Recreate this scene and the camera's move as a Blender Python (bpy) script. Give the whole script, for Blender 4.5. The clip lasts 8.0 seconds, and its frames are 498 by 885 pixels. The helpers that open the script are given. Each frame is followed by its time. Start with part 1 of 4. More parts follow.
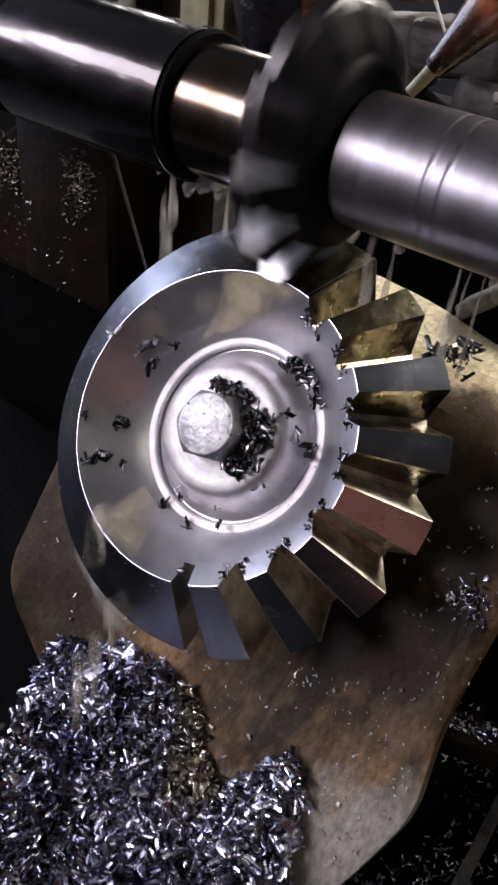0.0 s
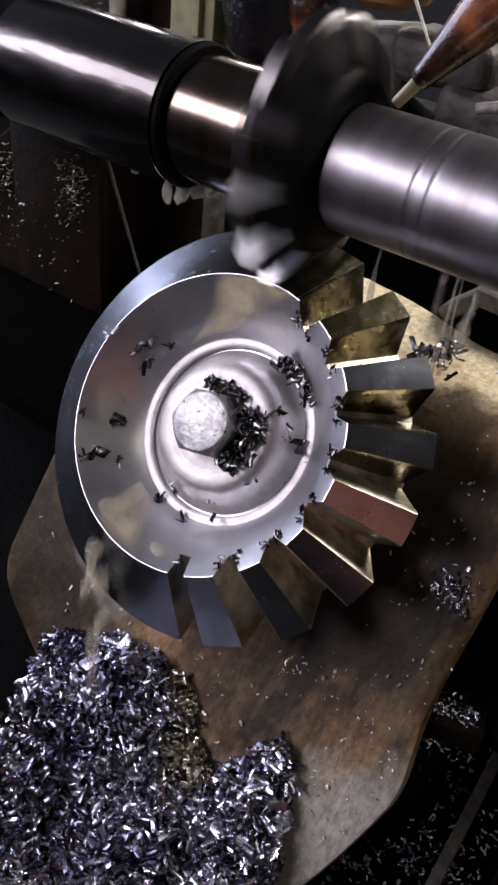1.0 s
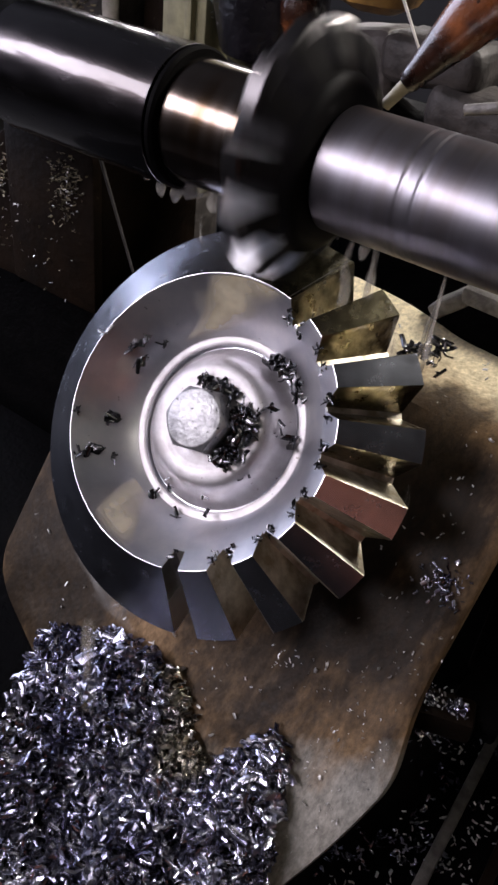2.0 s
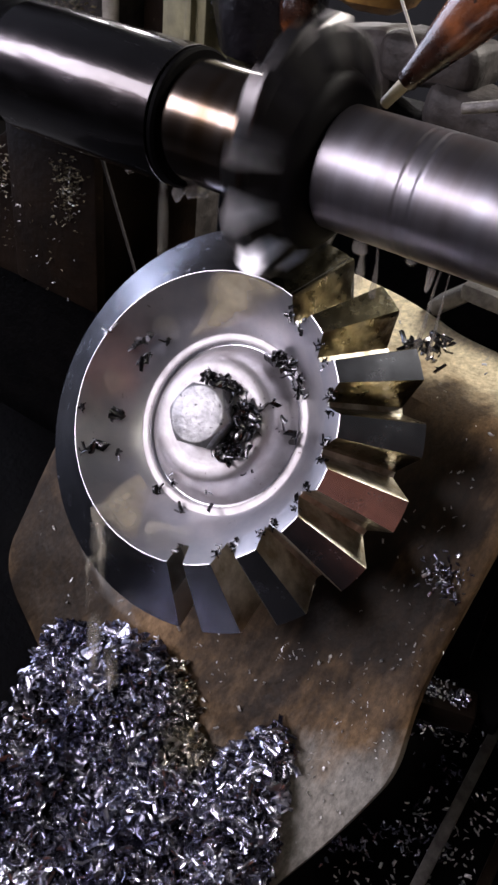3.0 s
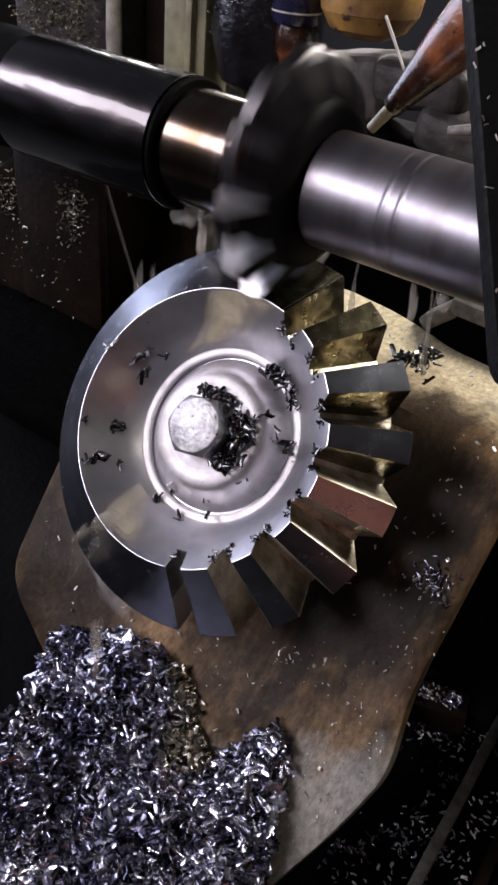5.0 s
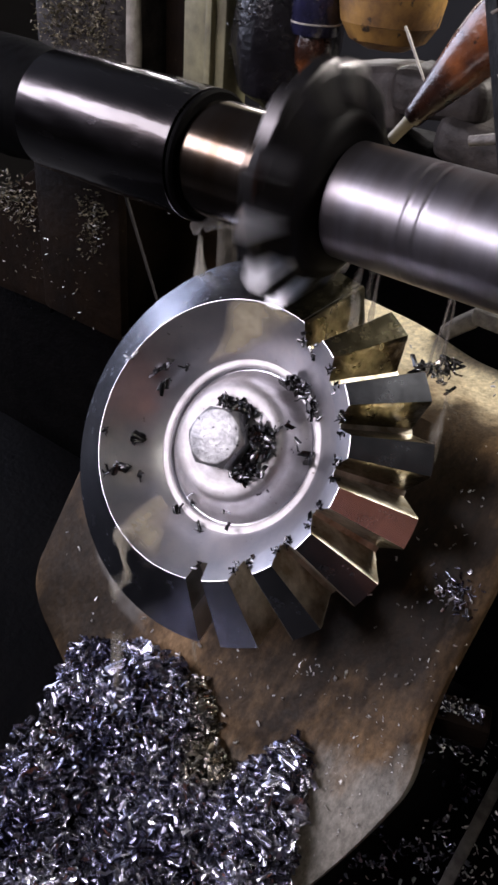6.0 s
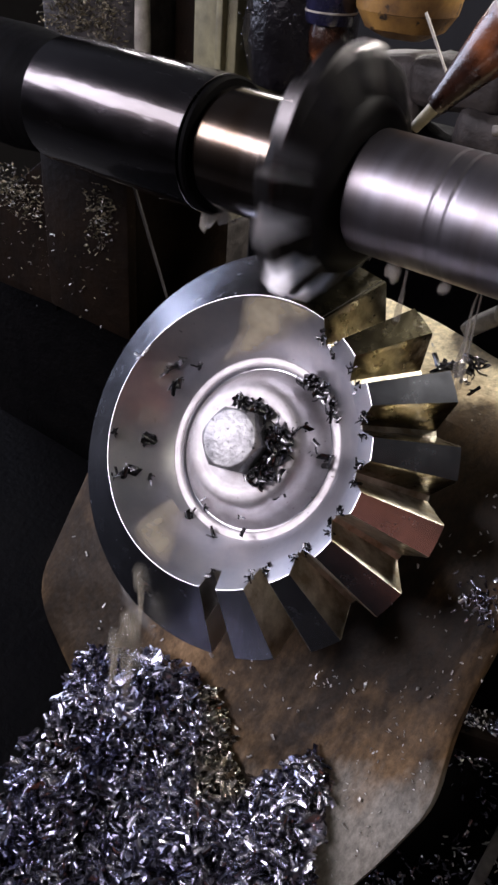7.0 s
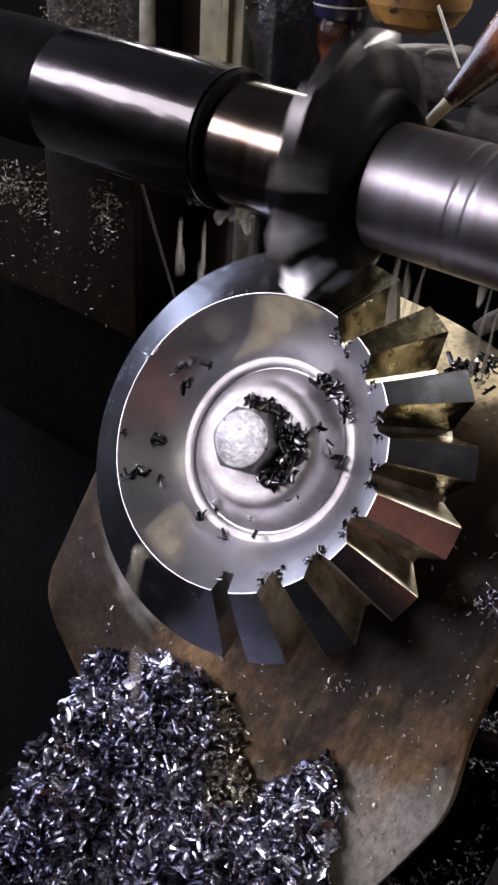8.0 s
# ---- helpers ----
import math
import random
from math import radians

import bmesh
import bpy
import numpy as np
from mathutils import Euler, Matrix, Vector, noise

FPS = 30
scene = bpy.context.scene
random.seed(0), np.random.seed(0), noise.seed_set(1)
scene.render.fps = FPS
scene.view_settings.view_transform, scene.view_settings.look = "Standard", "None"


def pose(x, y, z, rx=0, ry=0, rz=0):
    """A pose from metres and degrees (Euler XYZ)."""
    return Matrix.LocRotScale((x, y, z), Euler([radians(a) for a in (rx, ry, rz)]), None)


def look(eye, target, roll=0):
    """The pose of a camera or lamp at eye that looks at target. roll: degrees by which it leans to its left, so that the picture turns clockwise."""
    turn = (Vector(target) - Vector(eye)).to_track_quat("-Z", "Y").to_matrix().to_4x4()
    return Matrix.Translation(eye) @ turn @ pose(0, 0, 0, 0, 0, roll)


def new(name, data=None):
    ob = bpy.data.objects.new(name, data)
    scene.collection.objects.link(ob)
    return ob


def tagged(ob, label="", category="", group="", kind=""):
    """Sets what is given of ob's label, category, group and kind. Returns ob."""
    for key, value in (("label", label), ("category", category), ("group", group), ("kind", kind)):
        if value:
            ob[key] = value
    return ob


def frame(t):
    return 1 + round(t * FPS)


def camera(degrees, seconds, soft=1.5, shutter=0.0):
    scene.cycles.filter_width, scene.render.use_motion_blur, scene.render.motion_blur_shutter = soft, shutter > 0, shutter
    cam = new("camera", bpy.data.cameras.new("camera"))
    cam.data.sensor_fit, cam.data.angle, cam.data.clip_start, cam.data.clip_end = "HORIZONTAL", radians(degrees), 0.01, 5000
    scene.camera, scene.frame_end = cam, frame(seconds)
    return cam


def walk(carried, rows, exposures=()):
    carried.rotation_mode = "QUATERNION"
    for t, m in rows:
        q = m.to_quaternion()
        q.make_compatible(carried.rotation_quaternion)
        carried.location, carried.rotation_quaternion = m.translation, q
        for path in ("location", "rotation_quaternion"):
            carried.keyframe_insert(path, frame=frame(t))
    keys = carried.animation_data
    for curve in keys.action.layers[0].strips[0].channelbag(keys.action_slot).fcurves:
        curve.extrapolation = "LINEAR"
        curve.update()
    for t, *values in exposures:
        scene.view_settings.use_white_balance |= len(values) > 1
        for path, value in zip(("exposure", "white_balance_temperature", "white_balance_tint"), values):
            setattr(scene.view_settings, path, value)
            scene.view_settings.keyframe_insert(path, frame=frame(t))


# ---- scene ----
# The gear's centre (middle of its large end) is the origin; x runs along the arbor, z up.
cam = camera(33.4, 8.0, soft=2.8, shutter=0.5)
ROWS = [
    (0.0, 0.1747, -0.2355, 0.2136, 35.13, -36.56, 5.97),
    (0.5, 0.1789, -0.2419, 0.2175, 34.42, -36.58, 6.34),
    (1.0, 0.1784, -0.2477, 0.2212, 33.71, -36.56, 6.79),
    (1.5, 0.1799, -0.2500, 0.2231, 33.22, -36.51, 7.07),
    (3.0, 0.1844, -0.2569, 0.2250, 33.23, -36.55, 6.49),
    (3.5, 0.1842, -0.2580, 0.2269, 33.23, -36.29, 6.37),
    (4.0, 0.1867, -0.2580, 0.2275, 33.31, -36.05, 6.15),
    (5.5, 0.2006, -0.2676, 0.2332, 34.92, -35.12, 5.12),
    (6.0, 0.1963, -0.2648, 0.2324, 35.74, -34.93, 4.63),
    (6.5, 0.1879, -0.2593, 0.2265, 36.04, -34.95, 4.53),
    (7.0, 0.1837, -0.2567, 0.2230, 36.07, -34.91, 4.54),
    (7.5, 0.1802, -0.2559, 0.2215, 35.96, -35.01, 4.57),
    (8.0, 0.1759, -0.2553, 0.2198, 36.05, -35.04, 4.46),
]


def eye(x, y, z, yaw, pitch, roll):
    """Yaw to the left, pitch up, and the lean by which the right side rises."""
    return pose(x, y, z) @ pose(0, 0, 0, 0, 0, yaw) @ pose(0, 0, 0, 90 + pitch) @ pose(0, 0, 0, 0, 0, roll)


walk(cam, [(row[0], eye(*row[1:])) for row in ROWS])

# ---- light ----
world = bpy.data.worlds.new("workshop")
scene.world = world
world.use_nodes = True
world.node_tree.nodes["Background"].inputs[0].default_value = (0.55, 0.6, 0.72, 1)
world.node_tree.nodes["Background"].inputs[1].default_value = 0.02
scene.view_settings.exposure = 0.0


def area(name, at, target, w, h, watts, colour):
    data = bpy.data.lights.new(name, "AREA")
    data.shape, data.size, data.size_y, data.energy, data.color = "RECTANGLE", w, h, watts, colour
    ob = new(name, data)
    ob.matrix_world = look(at, target)
    return ob


# a tube lamp over the machine in front, the window in the west wall, a window behind
area("machine_lamp", (-0.68, -0.89, 0.72), (0.0, 0.0, 0.02), 1.25, 0.38, 19.5, (0.97, 0.89, 1.0))
area("west_window", (-2.88, 0.1, 0.65), (0, 0.1, 0.5), 2.4, 1.3, 60.0, (0.72, 0.76, 1.0))
area("north_window", (-1.45, 1.9, 0.60), (0, 0, 0.1), 0.9, 0.6, 18.0, (1.0, 0.94, 0.95))
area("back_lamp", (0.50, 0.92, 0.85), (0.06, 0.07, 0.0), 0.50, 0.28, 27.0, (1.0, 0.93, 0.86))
# added overhead fill to lift the tooth flanks; no such tube is known
area("overhead_fill", (0.42, -0.72, 1.55), (0, 0, 0.0), 0.9, 0.12, 2.2, (1.0, 0.93, 0.82))

# ---- materials ----
TAU = 2 * math.pi


def material(name, base, rough=0.4, metal=0.0, second=None, amount=0.5, scale=60.0, bump=0.0, bump_scale=600.0, rough_vary=0.12,
             coat=0.0, stretch=(1, 1, 1), island=0.0, rings=0.0, alpha=1.0, fade="", spec=0.5, upper=None, lower=None, spots=None, spot_scale=250.0, spot_cut=0.62, sharp=0.14, pool=(), grain=0.0, grain_scale=300.0, wet=None):
    m = bpy.data.materials.new(name)
    m.use_nodes = True
    nt = m.node_tree
    nd, ln = nt.nodes, nt.links
    b = nd["Principled BSDF"]
    b.inputs["Metallic"].default_value = metal
    b.inputs["Coat Weight"].default_value = coat
    b.inputs["Coat Roughness"].default_value = 0.08
    b.inputs["Alpha"].default_value = alpha
    b.inputs["Specular IOR Level"].default_value = spec
    co = nd.new("ShaderNodeTexCoord")
    mp = nd.new("ShaderNodeMapping")
    mp.inputs["Scale"].default_value = stretch
    ln.new(co.outputs["Object"], mp.inputs[0])

    def tex(sc, detail=6, rough_=0.6):
        t = nd.new("ShaderNodeTexNoise")
        t.inputs["Scale"].default_value, t.inputs["Detail"].default_value, t.inputs["Roughness"].default_value = sc, detail, rough_
        ln.new(mp.outputs[0], t.inputs["Vector"])
        return t

    def mixc(fac, c1, c2):
        x = nd.new("ShaderNodeMix")
        x.data_type = "RGBA"
        for sock, val in ((x.inputs[0], fac), (x.inputs[6], c1), (x.inputs[7], c2)):
            if isinstance(val, (tuple, float)):
                sock.default_value = (*val, 1) if isinstance(val, tuple) else val
            else:
                ln.new(val, sock)
        return x.outputs[2]

    def ramp(src, lo, hi, top=1.0):
        r = nd.new("ShaderNodeMapRange")
        r.inputs[1].default_value, r.inputs[2].default_value, r.inputs[4].default_value = lo, hi, top
        ln.new(src, r.inputs[0])
        return r.outputs[0]

    big, fine = tex(scale), tex(bump_scale, 4)
    colour = mixc(ramp(big.outputs[0], 0.5 - sharp, 0.5 + sharp, amount), base, second or tuple(0.6 * c for c in base))
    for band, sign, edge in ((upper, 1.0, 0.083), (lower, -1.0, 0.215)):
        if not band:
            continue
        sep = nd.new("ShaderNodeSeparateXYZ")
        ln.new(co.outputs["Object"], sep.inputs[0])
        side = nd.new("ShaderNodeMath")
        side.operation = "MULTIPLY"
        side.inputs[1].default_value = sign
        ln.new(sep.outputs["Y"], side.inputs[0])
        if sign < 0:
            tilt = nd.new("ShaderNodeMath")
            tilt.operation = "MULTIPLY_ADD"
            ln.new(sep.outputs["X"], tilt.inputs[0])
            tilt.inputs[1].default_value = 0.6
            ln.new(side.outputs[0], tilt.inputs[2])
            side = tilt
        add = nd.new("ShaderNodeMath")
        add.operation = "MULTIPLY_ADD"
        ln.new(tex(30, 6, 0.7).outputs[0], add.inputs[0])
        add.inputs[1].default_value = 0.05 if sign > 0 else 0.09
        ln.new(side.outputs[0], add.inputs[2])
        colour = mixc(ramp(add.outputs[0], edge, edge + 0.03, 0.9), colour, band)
    for px, py, pz, pr, ragged, stain_shade in pool:
        # a ragged stain about a place of the thing; some also paint shade
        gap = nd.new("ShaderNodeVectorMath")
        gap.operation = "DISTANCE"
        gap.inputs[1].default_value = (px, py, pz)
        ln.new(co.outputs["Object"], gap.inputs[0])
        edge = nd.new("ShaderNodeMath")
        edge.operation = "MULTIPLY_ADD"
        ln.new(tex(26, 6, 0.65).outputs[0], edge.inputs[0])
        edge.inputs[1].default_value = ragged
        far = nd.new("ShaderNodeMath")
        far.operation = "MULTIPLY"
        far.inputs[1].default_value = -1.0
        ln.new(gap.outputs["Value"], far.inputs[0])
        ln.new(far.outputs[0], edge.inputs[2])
        colour = mixc(ramp(edge.outputs[0], ragged / 2 - pr - 0.12 * ragged, ragged / 2 - pr + 0.12 * ragged, 0.9), colour, stain_shade)
    if fade:
        at = nd.new("ShaderNodeAttribute")
        at.attribute_name = fade
        mul = nd.new("ShaderNodeMath")
        mul.operation = "MULTIPLY"
        ln.new(at.outputs["Fac"], mul.inputs[0])
        ln.new(ramp(tex(45, 3).outputs[0], 0.25, 0.70, alpha), mul.inputs[1])
        ln.new(mul.outputs[0], b.inputs["Alpha"])
    if spots:
        colour = mixc(ramp(tex(spot_scale, 3).outputs[0], spot_cut, spot_cut + 0.06), colour, spots)
    if island:
        geo = nd.new("ShaderNodeNewGeometry")
        hsv = nd.new("ShaderNodeHueSaturation")
        vary = nd.new("ShaderNodeMapRange")
        vary.inputs[3].default_value, vary.inputs[4].default_value = 1 - island, 1 + island
        ln.new(geo.outputs["Random Per Island"], vary.inputs[0])
        ln.new(vary.outputs[0], hsv.inputs["Value"])
        ln.new(colour, hsv.inputs["Color"])
        colour = hsv.outputs[0]
    if grain:
        # grit and pitting finer than the stains
        gm = nd.new("ShaderNodeMix")
        gm.data_type, gm.blend_type = "RGBA", "MULTIPLY"
        gm.inputs[0].default_value = 1.0
        gr = nd.new("ShaderNodeMapRange")
        gr.inputs[1].default_value, gr.inputs[2].default_value = 0.32, 0.68
        gr.inputs[3].default_value, gr.inputs[4].default_value = 1 - grain, 1 + 0.6 * grain
        ln.new(tex(grain_scale, 8, 0.75).outputs[0], gr.inputs[0])
        ln.new(colour, gm.inputs[6])
        ln.new(gr.outputs[0], gm.inputs[7])
        colour = gm.outputs[2]
    if wet:
        # an uneven film of oil over the surface
        wb = nd.new("ShaderNodeBump")
        wb.inputs["Strength"].default_value, wb.inputs["Distance"].default_value = 1.0, wet[1]
        ln.new(tex(wet[0], 3, 0.55).outputs[0], wb.inputs["Height"])
        ln.new(wb.outputs[0], b.inputs["Coat Normal"])
    ln.new(colour, b.inputs["Base Color"])
    rr = nd.new("ShaderNodeMapRange")
    rr.inputs[3].default_value, rr.inputs[4].default_value = max(0.02, rough - rough_vary), min(1, rough + rough_vary)
    ln.new(tex(scale * 2.3).outputs[0], rr.inputs[0])
    ln.new(rr.outputs[0], b.inputs["Roughness"])
    if bump:
        bp = nd.new("ShaderNodeBump")
        bp.inputs["Strength"].default_value, bp.inputs["Distance"].default_value = 1.0, bump
        ln.new(fine.outputs[0], bp.inputs["Height"])
        if rings:
            wv = nd.new("ShaderNodeTexWave")
            wv.wave_type, wv.rings_direction = "RINGS", "Z"
            wv.inputs["Scale"].default_value, wv.inputs["Distortion"].default_value = rings, 0.6
            ln.new(mp.outputs[0], wv.inputs["Vector"])
            b2 = nd.new("ShaderNodeBump")
            b2.inputs["Strength"].default_value, b2.inputs["Distance"].default_value = 0.35, 0.00001
            ln.new(wv.outputs[1], b2.inputs["Height"])
            ln.new(b2.outputs[0], bp.inputs["Normal"])
        ln.new(bp.outputs[0], b.inputs["Normal"])
    return m


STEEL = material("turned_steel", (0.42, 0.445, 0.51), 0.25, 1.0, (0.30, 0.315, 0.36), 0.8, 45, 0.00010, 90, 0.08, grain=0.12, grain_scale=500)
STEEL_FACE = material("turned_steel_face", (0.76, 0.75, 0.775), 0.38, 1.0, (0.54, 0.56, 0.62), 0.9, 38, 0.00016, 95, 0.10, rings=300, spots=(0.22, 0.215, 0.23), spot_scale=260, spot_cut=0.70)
# the paler cut steel paints bright lower flanks; the oily one also paints dark gullets
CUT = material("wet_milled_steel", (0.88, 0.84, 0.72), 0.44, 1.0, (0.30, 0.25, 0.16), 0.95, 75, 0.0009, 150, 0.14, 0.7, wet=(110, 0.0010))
SHADED_WET_CUT = material("shaded_oily_steel", (0.30, 0.26, 0.165), 0.30, 1.0, (0.045, 0.034, 0.018), 0.98, 75, 0.0009, 150, 0.12, 0.7, wet=(110, 0.0010))
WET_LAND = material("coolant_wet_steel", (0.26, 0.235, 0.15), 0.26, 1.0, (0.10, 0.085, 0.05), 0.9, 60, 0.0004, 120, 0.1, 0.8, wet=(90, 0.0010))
BOLT = material("galvanised_bolt", (0.45, 0.45, 0.455), 0.5, 1.0, (0.26, 0.26, 0.27), 0.9, 200, 0.0006, 260, spots=(0.07, 0.065, 0.07), spot_scale=420, spot_cut=0.63)
WASHER = material("machined_washer", (0.51, 0.497, 0.515), 0.54, 1.0, (0.38, 0.36, 0.36), 0.9, 85, 0.00022, 130, rings=200, spots=(0.12, 0.10, 0.09), spot_scale=300, spot_cut=0.68)
DARK_STEEL = material("black_oiled_steel", (0.060, 0.055, 0.060), 0.24, 1.0, (0.030, 0.026, 0.026), 0.9, 60, 0.00004, 300, 0.12, 0.8, (0.30, 1, 1), wet=(38, 0.0014))
BROWN_STEEL = material("heat_tinted_steel", (0.19, 0.162, 0.145), 0.19, 1.0, (0.115, 0.073, 0.043), 0.95, 60, 0.00003, 500, 0.06, 0.3, (1, 0.12, 0.12))
BRIGHT_STEEL = material("ground_steel", (0.28, 0.275, 0.31), 0.38, 1.0, (0.20, 0.18, 0.19), 0.8, 75, 0.00003, 500, 0.10, 0.0, (1, 0.10, 0.10))
CUTTER = material("tool_steel", (0.010, 0.0095, 0.010), 0.45, 0.0, (0.005, 0.0046, 0.005), 0.8, 50, 0.0002, 260, 0.1, spec=0.04)
TOOTH = material("wet_tool_steel", (0.016, 0.015, 0.016), 0.40, 0.0, (0.008, 0.0075, 0.0075), 0.9, 70, 0.0002, 260, 0.1, spec=0.06)
LAND = material("wet_tool_land", (0.11, 0.106, 0.11), 0.34, 1.0, (0.07, 0.066, 0.066), 0.7, 90, 0.0001, 300)
EDGE = material("ground_tool_face", (0.80, 0.80, 0.82), 0.5, 1.0, (0.6, 0.6, 0.6), 0.5, 90, 0.0001, 400)
CHIP = material("steel_chip", (0.50, 0.50, 0.59), 0.26, 1.0, (0.085, 0.085, 0.14), 0.95, 34, 0.0001, 900, 0.12, 0, (1, 1, 1), 0.6, pool=((0.020, -0.034, -0.14, 0.016, 0.05, (0.52, 0.48, 0.37)), (0.040, -0.060, -0.15, 0.014, 0.05, (0.44, 0.41, 0.34)), (-0.036, -0.105, -0.16, 0.012, 0.06, (0.10, 0.085, 0.07))))
CHIP_DARK = material("dark_steel_chip", (0.09, 0.09, 0.10), 0.22, 1.0, (0.20, 0.195, 0.20), 0.8, 300, 0.0001, 900, 0.12, 0, (1, 1, 1), 0.5)
# PLATE's dark pools are oil and also paint shade beside gear and heap
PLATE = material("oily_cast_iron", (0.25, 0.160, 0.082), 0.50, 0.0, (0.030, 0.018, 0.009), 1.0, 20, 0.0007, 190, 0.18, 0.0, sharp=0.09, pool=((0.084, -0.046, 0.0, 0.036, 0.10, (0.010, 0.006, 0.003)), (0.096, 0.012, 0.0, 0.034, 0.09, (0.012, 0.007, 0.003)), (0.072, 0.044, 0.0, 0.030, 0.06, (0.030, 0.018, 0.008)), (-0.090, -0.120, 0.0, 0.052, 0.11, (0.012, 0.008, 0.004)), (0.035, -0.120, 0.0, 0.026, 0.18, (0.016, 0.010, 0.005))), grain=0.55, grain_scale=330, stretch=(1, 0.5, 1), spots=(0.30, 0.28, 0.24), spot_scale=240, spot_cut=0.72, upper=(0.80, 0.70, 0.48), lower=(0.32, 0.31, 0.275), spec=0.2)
IRON = material("grimy_machine_iron", (0.0105, 0.0062, 0.0036), 0.6, 0.0, (0.0045, 0.003, 0.002), 0.9, 30, 0.0008, 160, 0.2, spots=(0.03, 0.022, 0.013), spot_scale=220, spot_cut=0.68, spec=0.07)
# grease, near-black; also used to paint shade on the column recess and heap core
BLACK = material("black_grease_and_shade", (0.0015, 0.0014, 0.0015), 0.6, 0.0, (0.003, 0.0027, 0.0027), 0.8, 60, 0.001, 180, 0.15, spec=0.02)
OLIVE = material("olive_paint", (0.24, 0.225, 0.13), 0.5, 0.0, (0.10, 0.09, 0.055), 0.9, 40, 0.0002, 300)
PALE = material("worn_white_paint", (0.55, 0.52, 0.47), 0.5, 0.0, (0.24, 0.22, 0.195), 0.9, 60, 0.0003, 300)
OCHRE = material("ochre_paint", (0.34, 0.19, 0.05), 0.5, 0.0, (0.10, 0.05, 0.02), 0.9, 45, 0.0005, 200, 0.15, spots=(0.03, 0.02, 0.015), spot_scale=110, spot_cut=0.62)
AMBER = material("brown_plastic", (0.22, 0.070, 0.022), 0.28, 0.0, (0.045, 0.014, 0.007), 0.98, 60, 0.0010, 120, 0.1, 0.5, pool=((0.0, 0.0, 0.010, 0.032, 0.05, (0.012, 0.005, 0.004)),), spots=(0.012, 0.006, 0.005), spot_scale=160, spot_cut=0.66)
TIP = material("pale_yellow_plastic", (0.58, 0.52, 0.34), 0.4, 0.0, (0.42, 0.36, 0.2), 0.8, 90, 0.0002, 300)
BLUE = material("dark_blue_enamel", (0.015, 0.015, 0.045), 0.25, 0.0, (0.01, 0.01, 0.02), 0.8, 60, 0.0002, 200, 0.1, 0.4)
GREY_SCALE = material("chip_caked_casting", (0.042, 0.036, 0.034), 0.6, 0.1, (0.012, 0.010, 0.009), 0.95, 70, 0.0012, 140, spec=0.3)
CAST_GREY = material("dusty_grey_casting", (0.075, 0.066, 0.063), 0.6, 0.1, (0.025, 0.021, 0.02), 0.9, 55, 0.0006, 120, spec=0.3, spots=(0.008, 0.007, 0.007), spot_scale=60, spot_cut=0.66)
COOLANT = material("milky_coolant", (0.82, 0.79, 0.72), 0.10, 0.0, (0.70, 0.66, 0.56), 0.7, 60, 0.0006, 120, 0.05, 0.3, alpha=0.26)
DRIP = material("clear_coolant", (0.45, 0.43, 0.40), 0.08, 0.0, (0.30, 0.28, 0.25), 0.7, 90, 0.0010, 160, 0.04, 0.8, alpha=0.34)
OILY_BLACK = material("oily_black_casting", (0.004, 0.0036, 0.0045), 0.24, 0.0, (0.009, 0.008, 0.010), 0.8, 60, 0.0014, 130, 0.08, 0.0, spec=0.25)
FILM = material("thin_coolant_film", (0.80, 0.75, 0.60), 0.14, 0.0, (0.70, 0.64, 0.48), 0.8, 40, 0.0008, 60, 0.06, 0.3, alpha=0.17, fade="depth")
STREAM = material("beige_coolant_sheet", (0.80, 0.72, 0.52), 0.12, 0.0, (0.66, 0.58, 0.38), 0.8, 60, 0.0012, 75, 0.06, 0.4, alpha=0.8, fade="depth")
SPRAY = material("coolant_spray", (0.93, 0.93, 0.92), 0.2, 0.0, (0.80, 0.79, 0.74), 0.7, 70, 0.0012, 110, 0.05, 0.4, alpha=0.55, fade="depth")
FLOW = material("beige_coolant", (0.74, 0.69, 0.55), 0.12, 0.0, (0.60, 0.54, 0.40), 0.7, 90, 0.0006, 140, 0.05, 0.3, alpha=0.34)
RAIL = material("gritty_grey_steel", (0.20, 0.19, 0.175), 0.55, 0.2, (0.08, 0.075, 0.07), 0.9, 120, 0.0010, 300)
SPECK = material("bright_crumb", (0.80, 0.79, 0.78), 0.48, 0.8, (0.45, 0.44, 0.43), 0.8, 300, 0.0001, 900, 0.1, 0, (1, 1, 1), 0.4)
CAKE = material("oil_caked_swarf", (0.22, 0.19, 0.12), 0.42, 0.4, (0.07, 0.06, 0.035), 0.9, 200, 0.0003, 500, 0.15, 0, (1, 1, 1), 0.6)
RED = material("red_brown_paint", (0.30, 0.088, 0.036), 0.5, 0.0, (0.19, 0.06, 0.028), 0.7, 20, 0.0004, 80)
RUBBER = material("black_rubber", (0.003, 0.003, 0.0033), 0.6, 0.0, (0.006, 0.006, 0.006), 0.8, 60, 0.0006, 300, 0.15, spec=0.1)
WALL = material("dark_workshop_wall", (0.05, 0.047, 0.045), 0.8, 0.0, (0.03, 0.027, 0.025), 0.8, 2.0, 0.003, 12)


# ---- building helpers ----
def part(name, bm, mat, parent=None, label="", smooth=True, m=None):
    me = bpy.data.meshes.new(name)
    bmesh.ops.recalc_face_normals(bm, faces=bm.faces)
    bm.to_mesh(me)
    bm.free()
    return part_of(name, me, mat, parent, label, smooth, m)


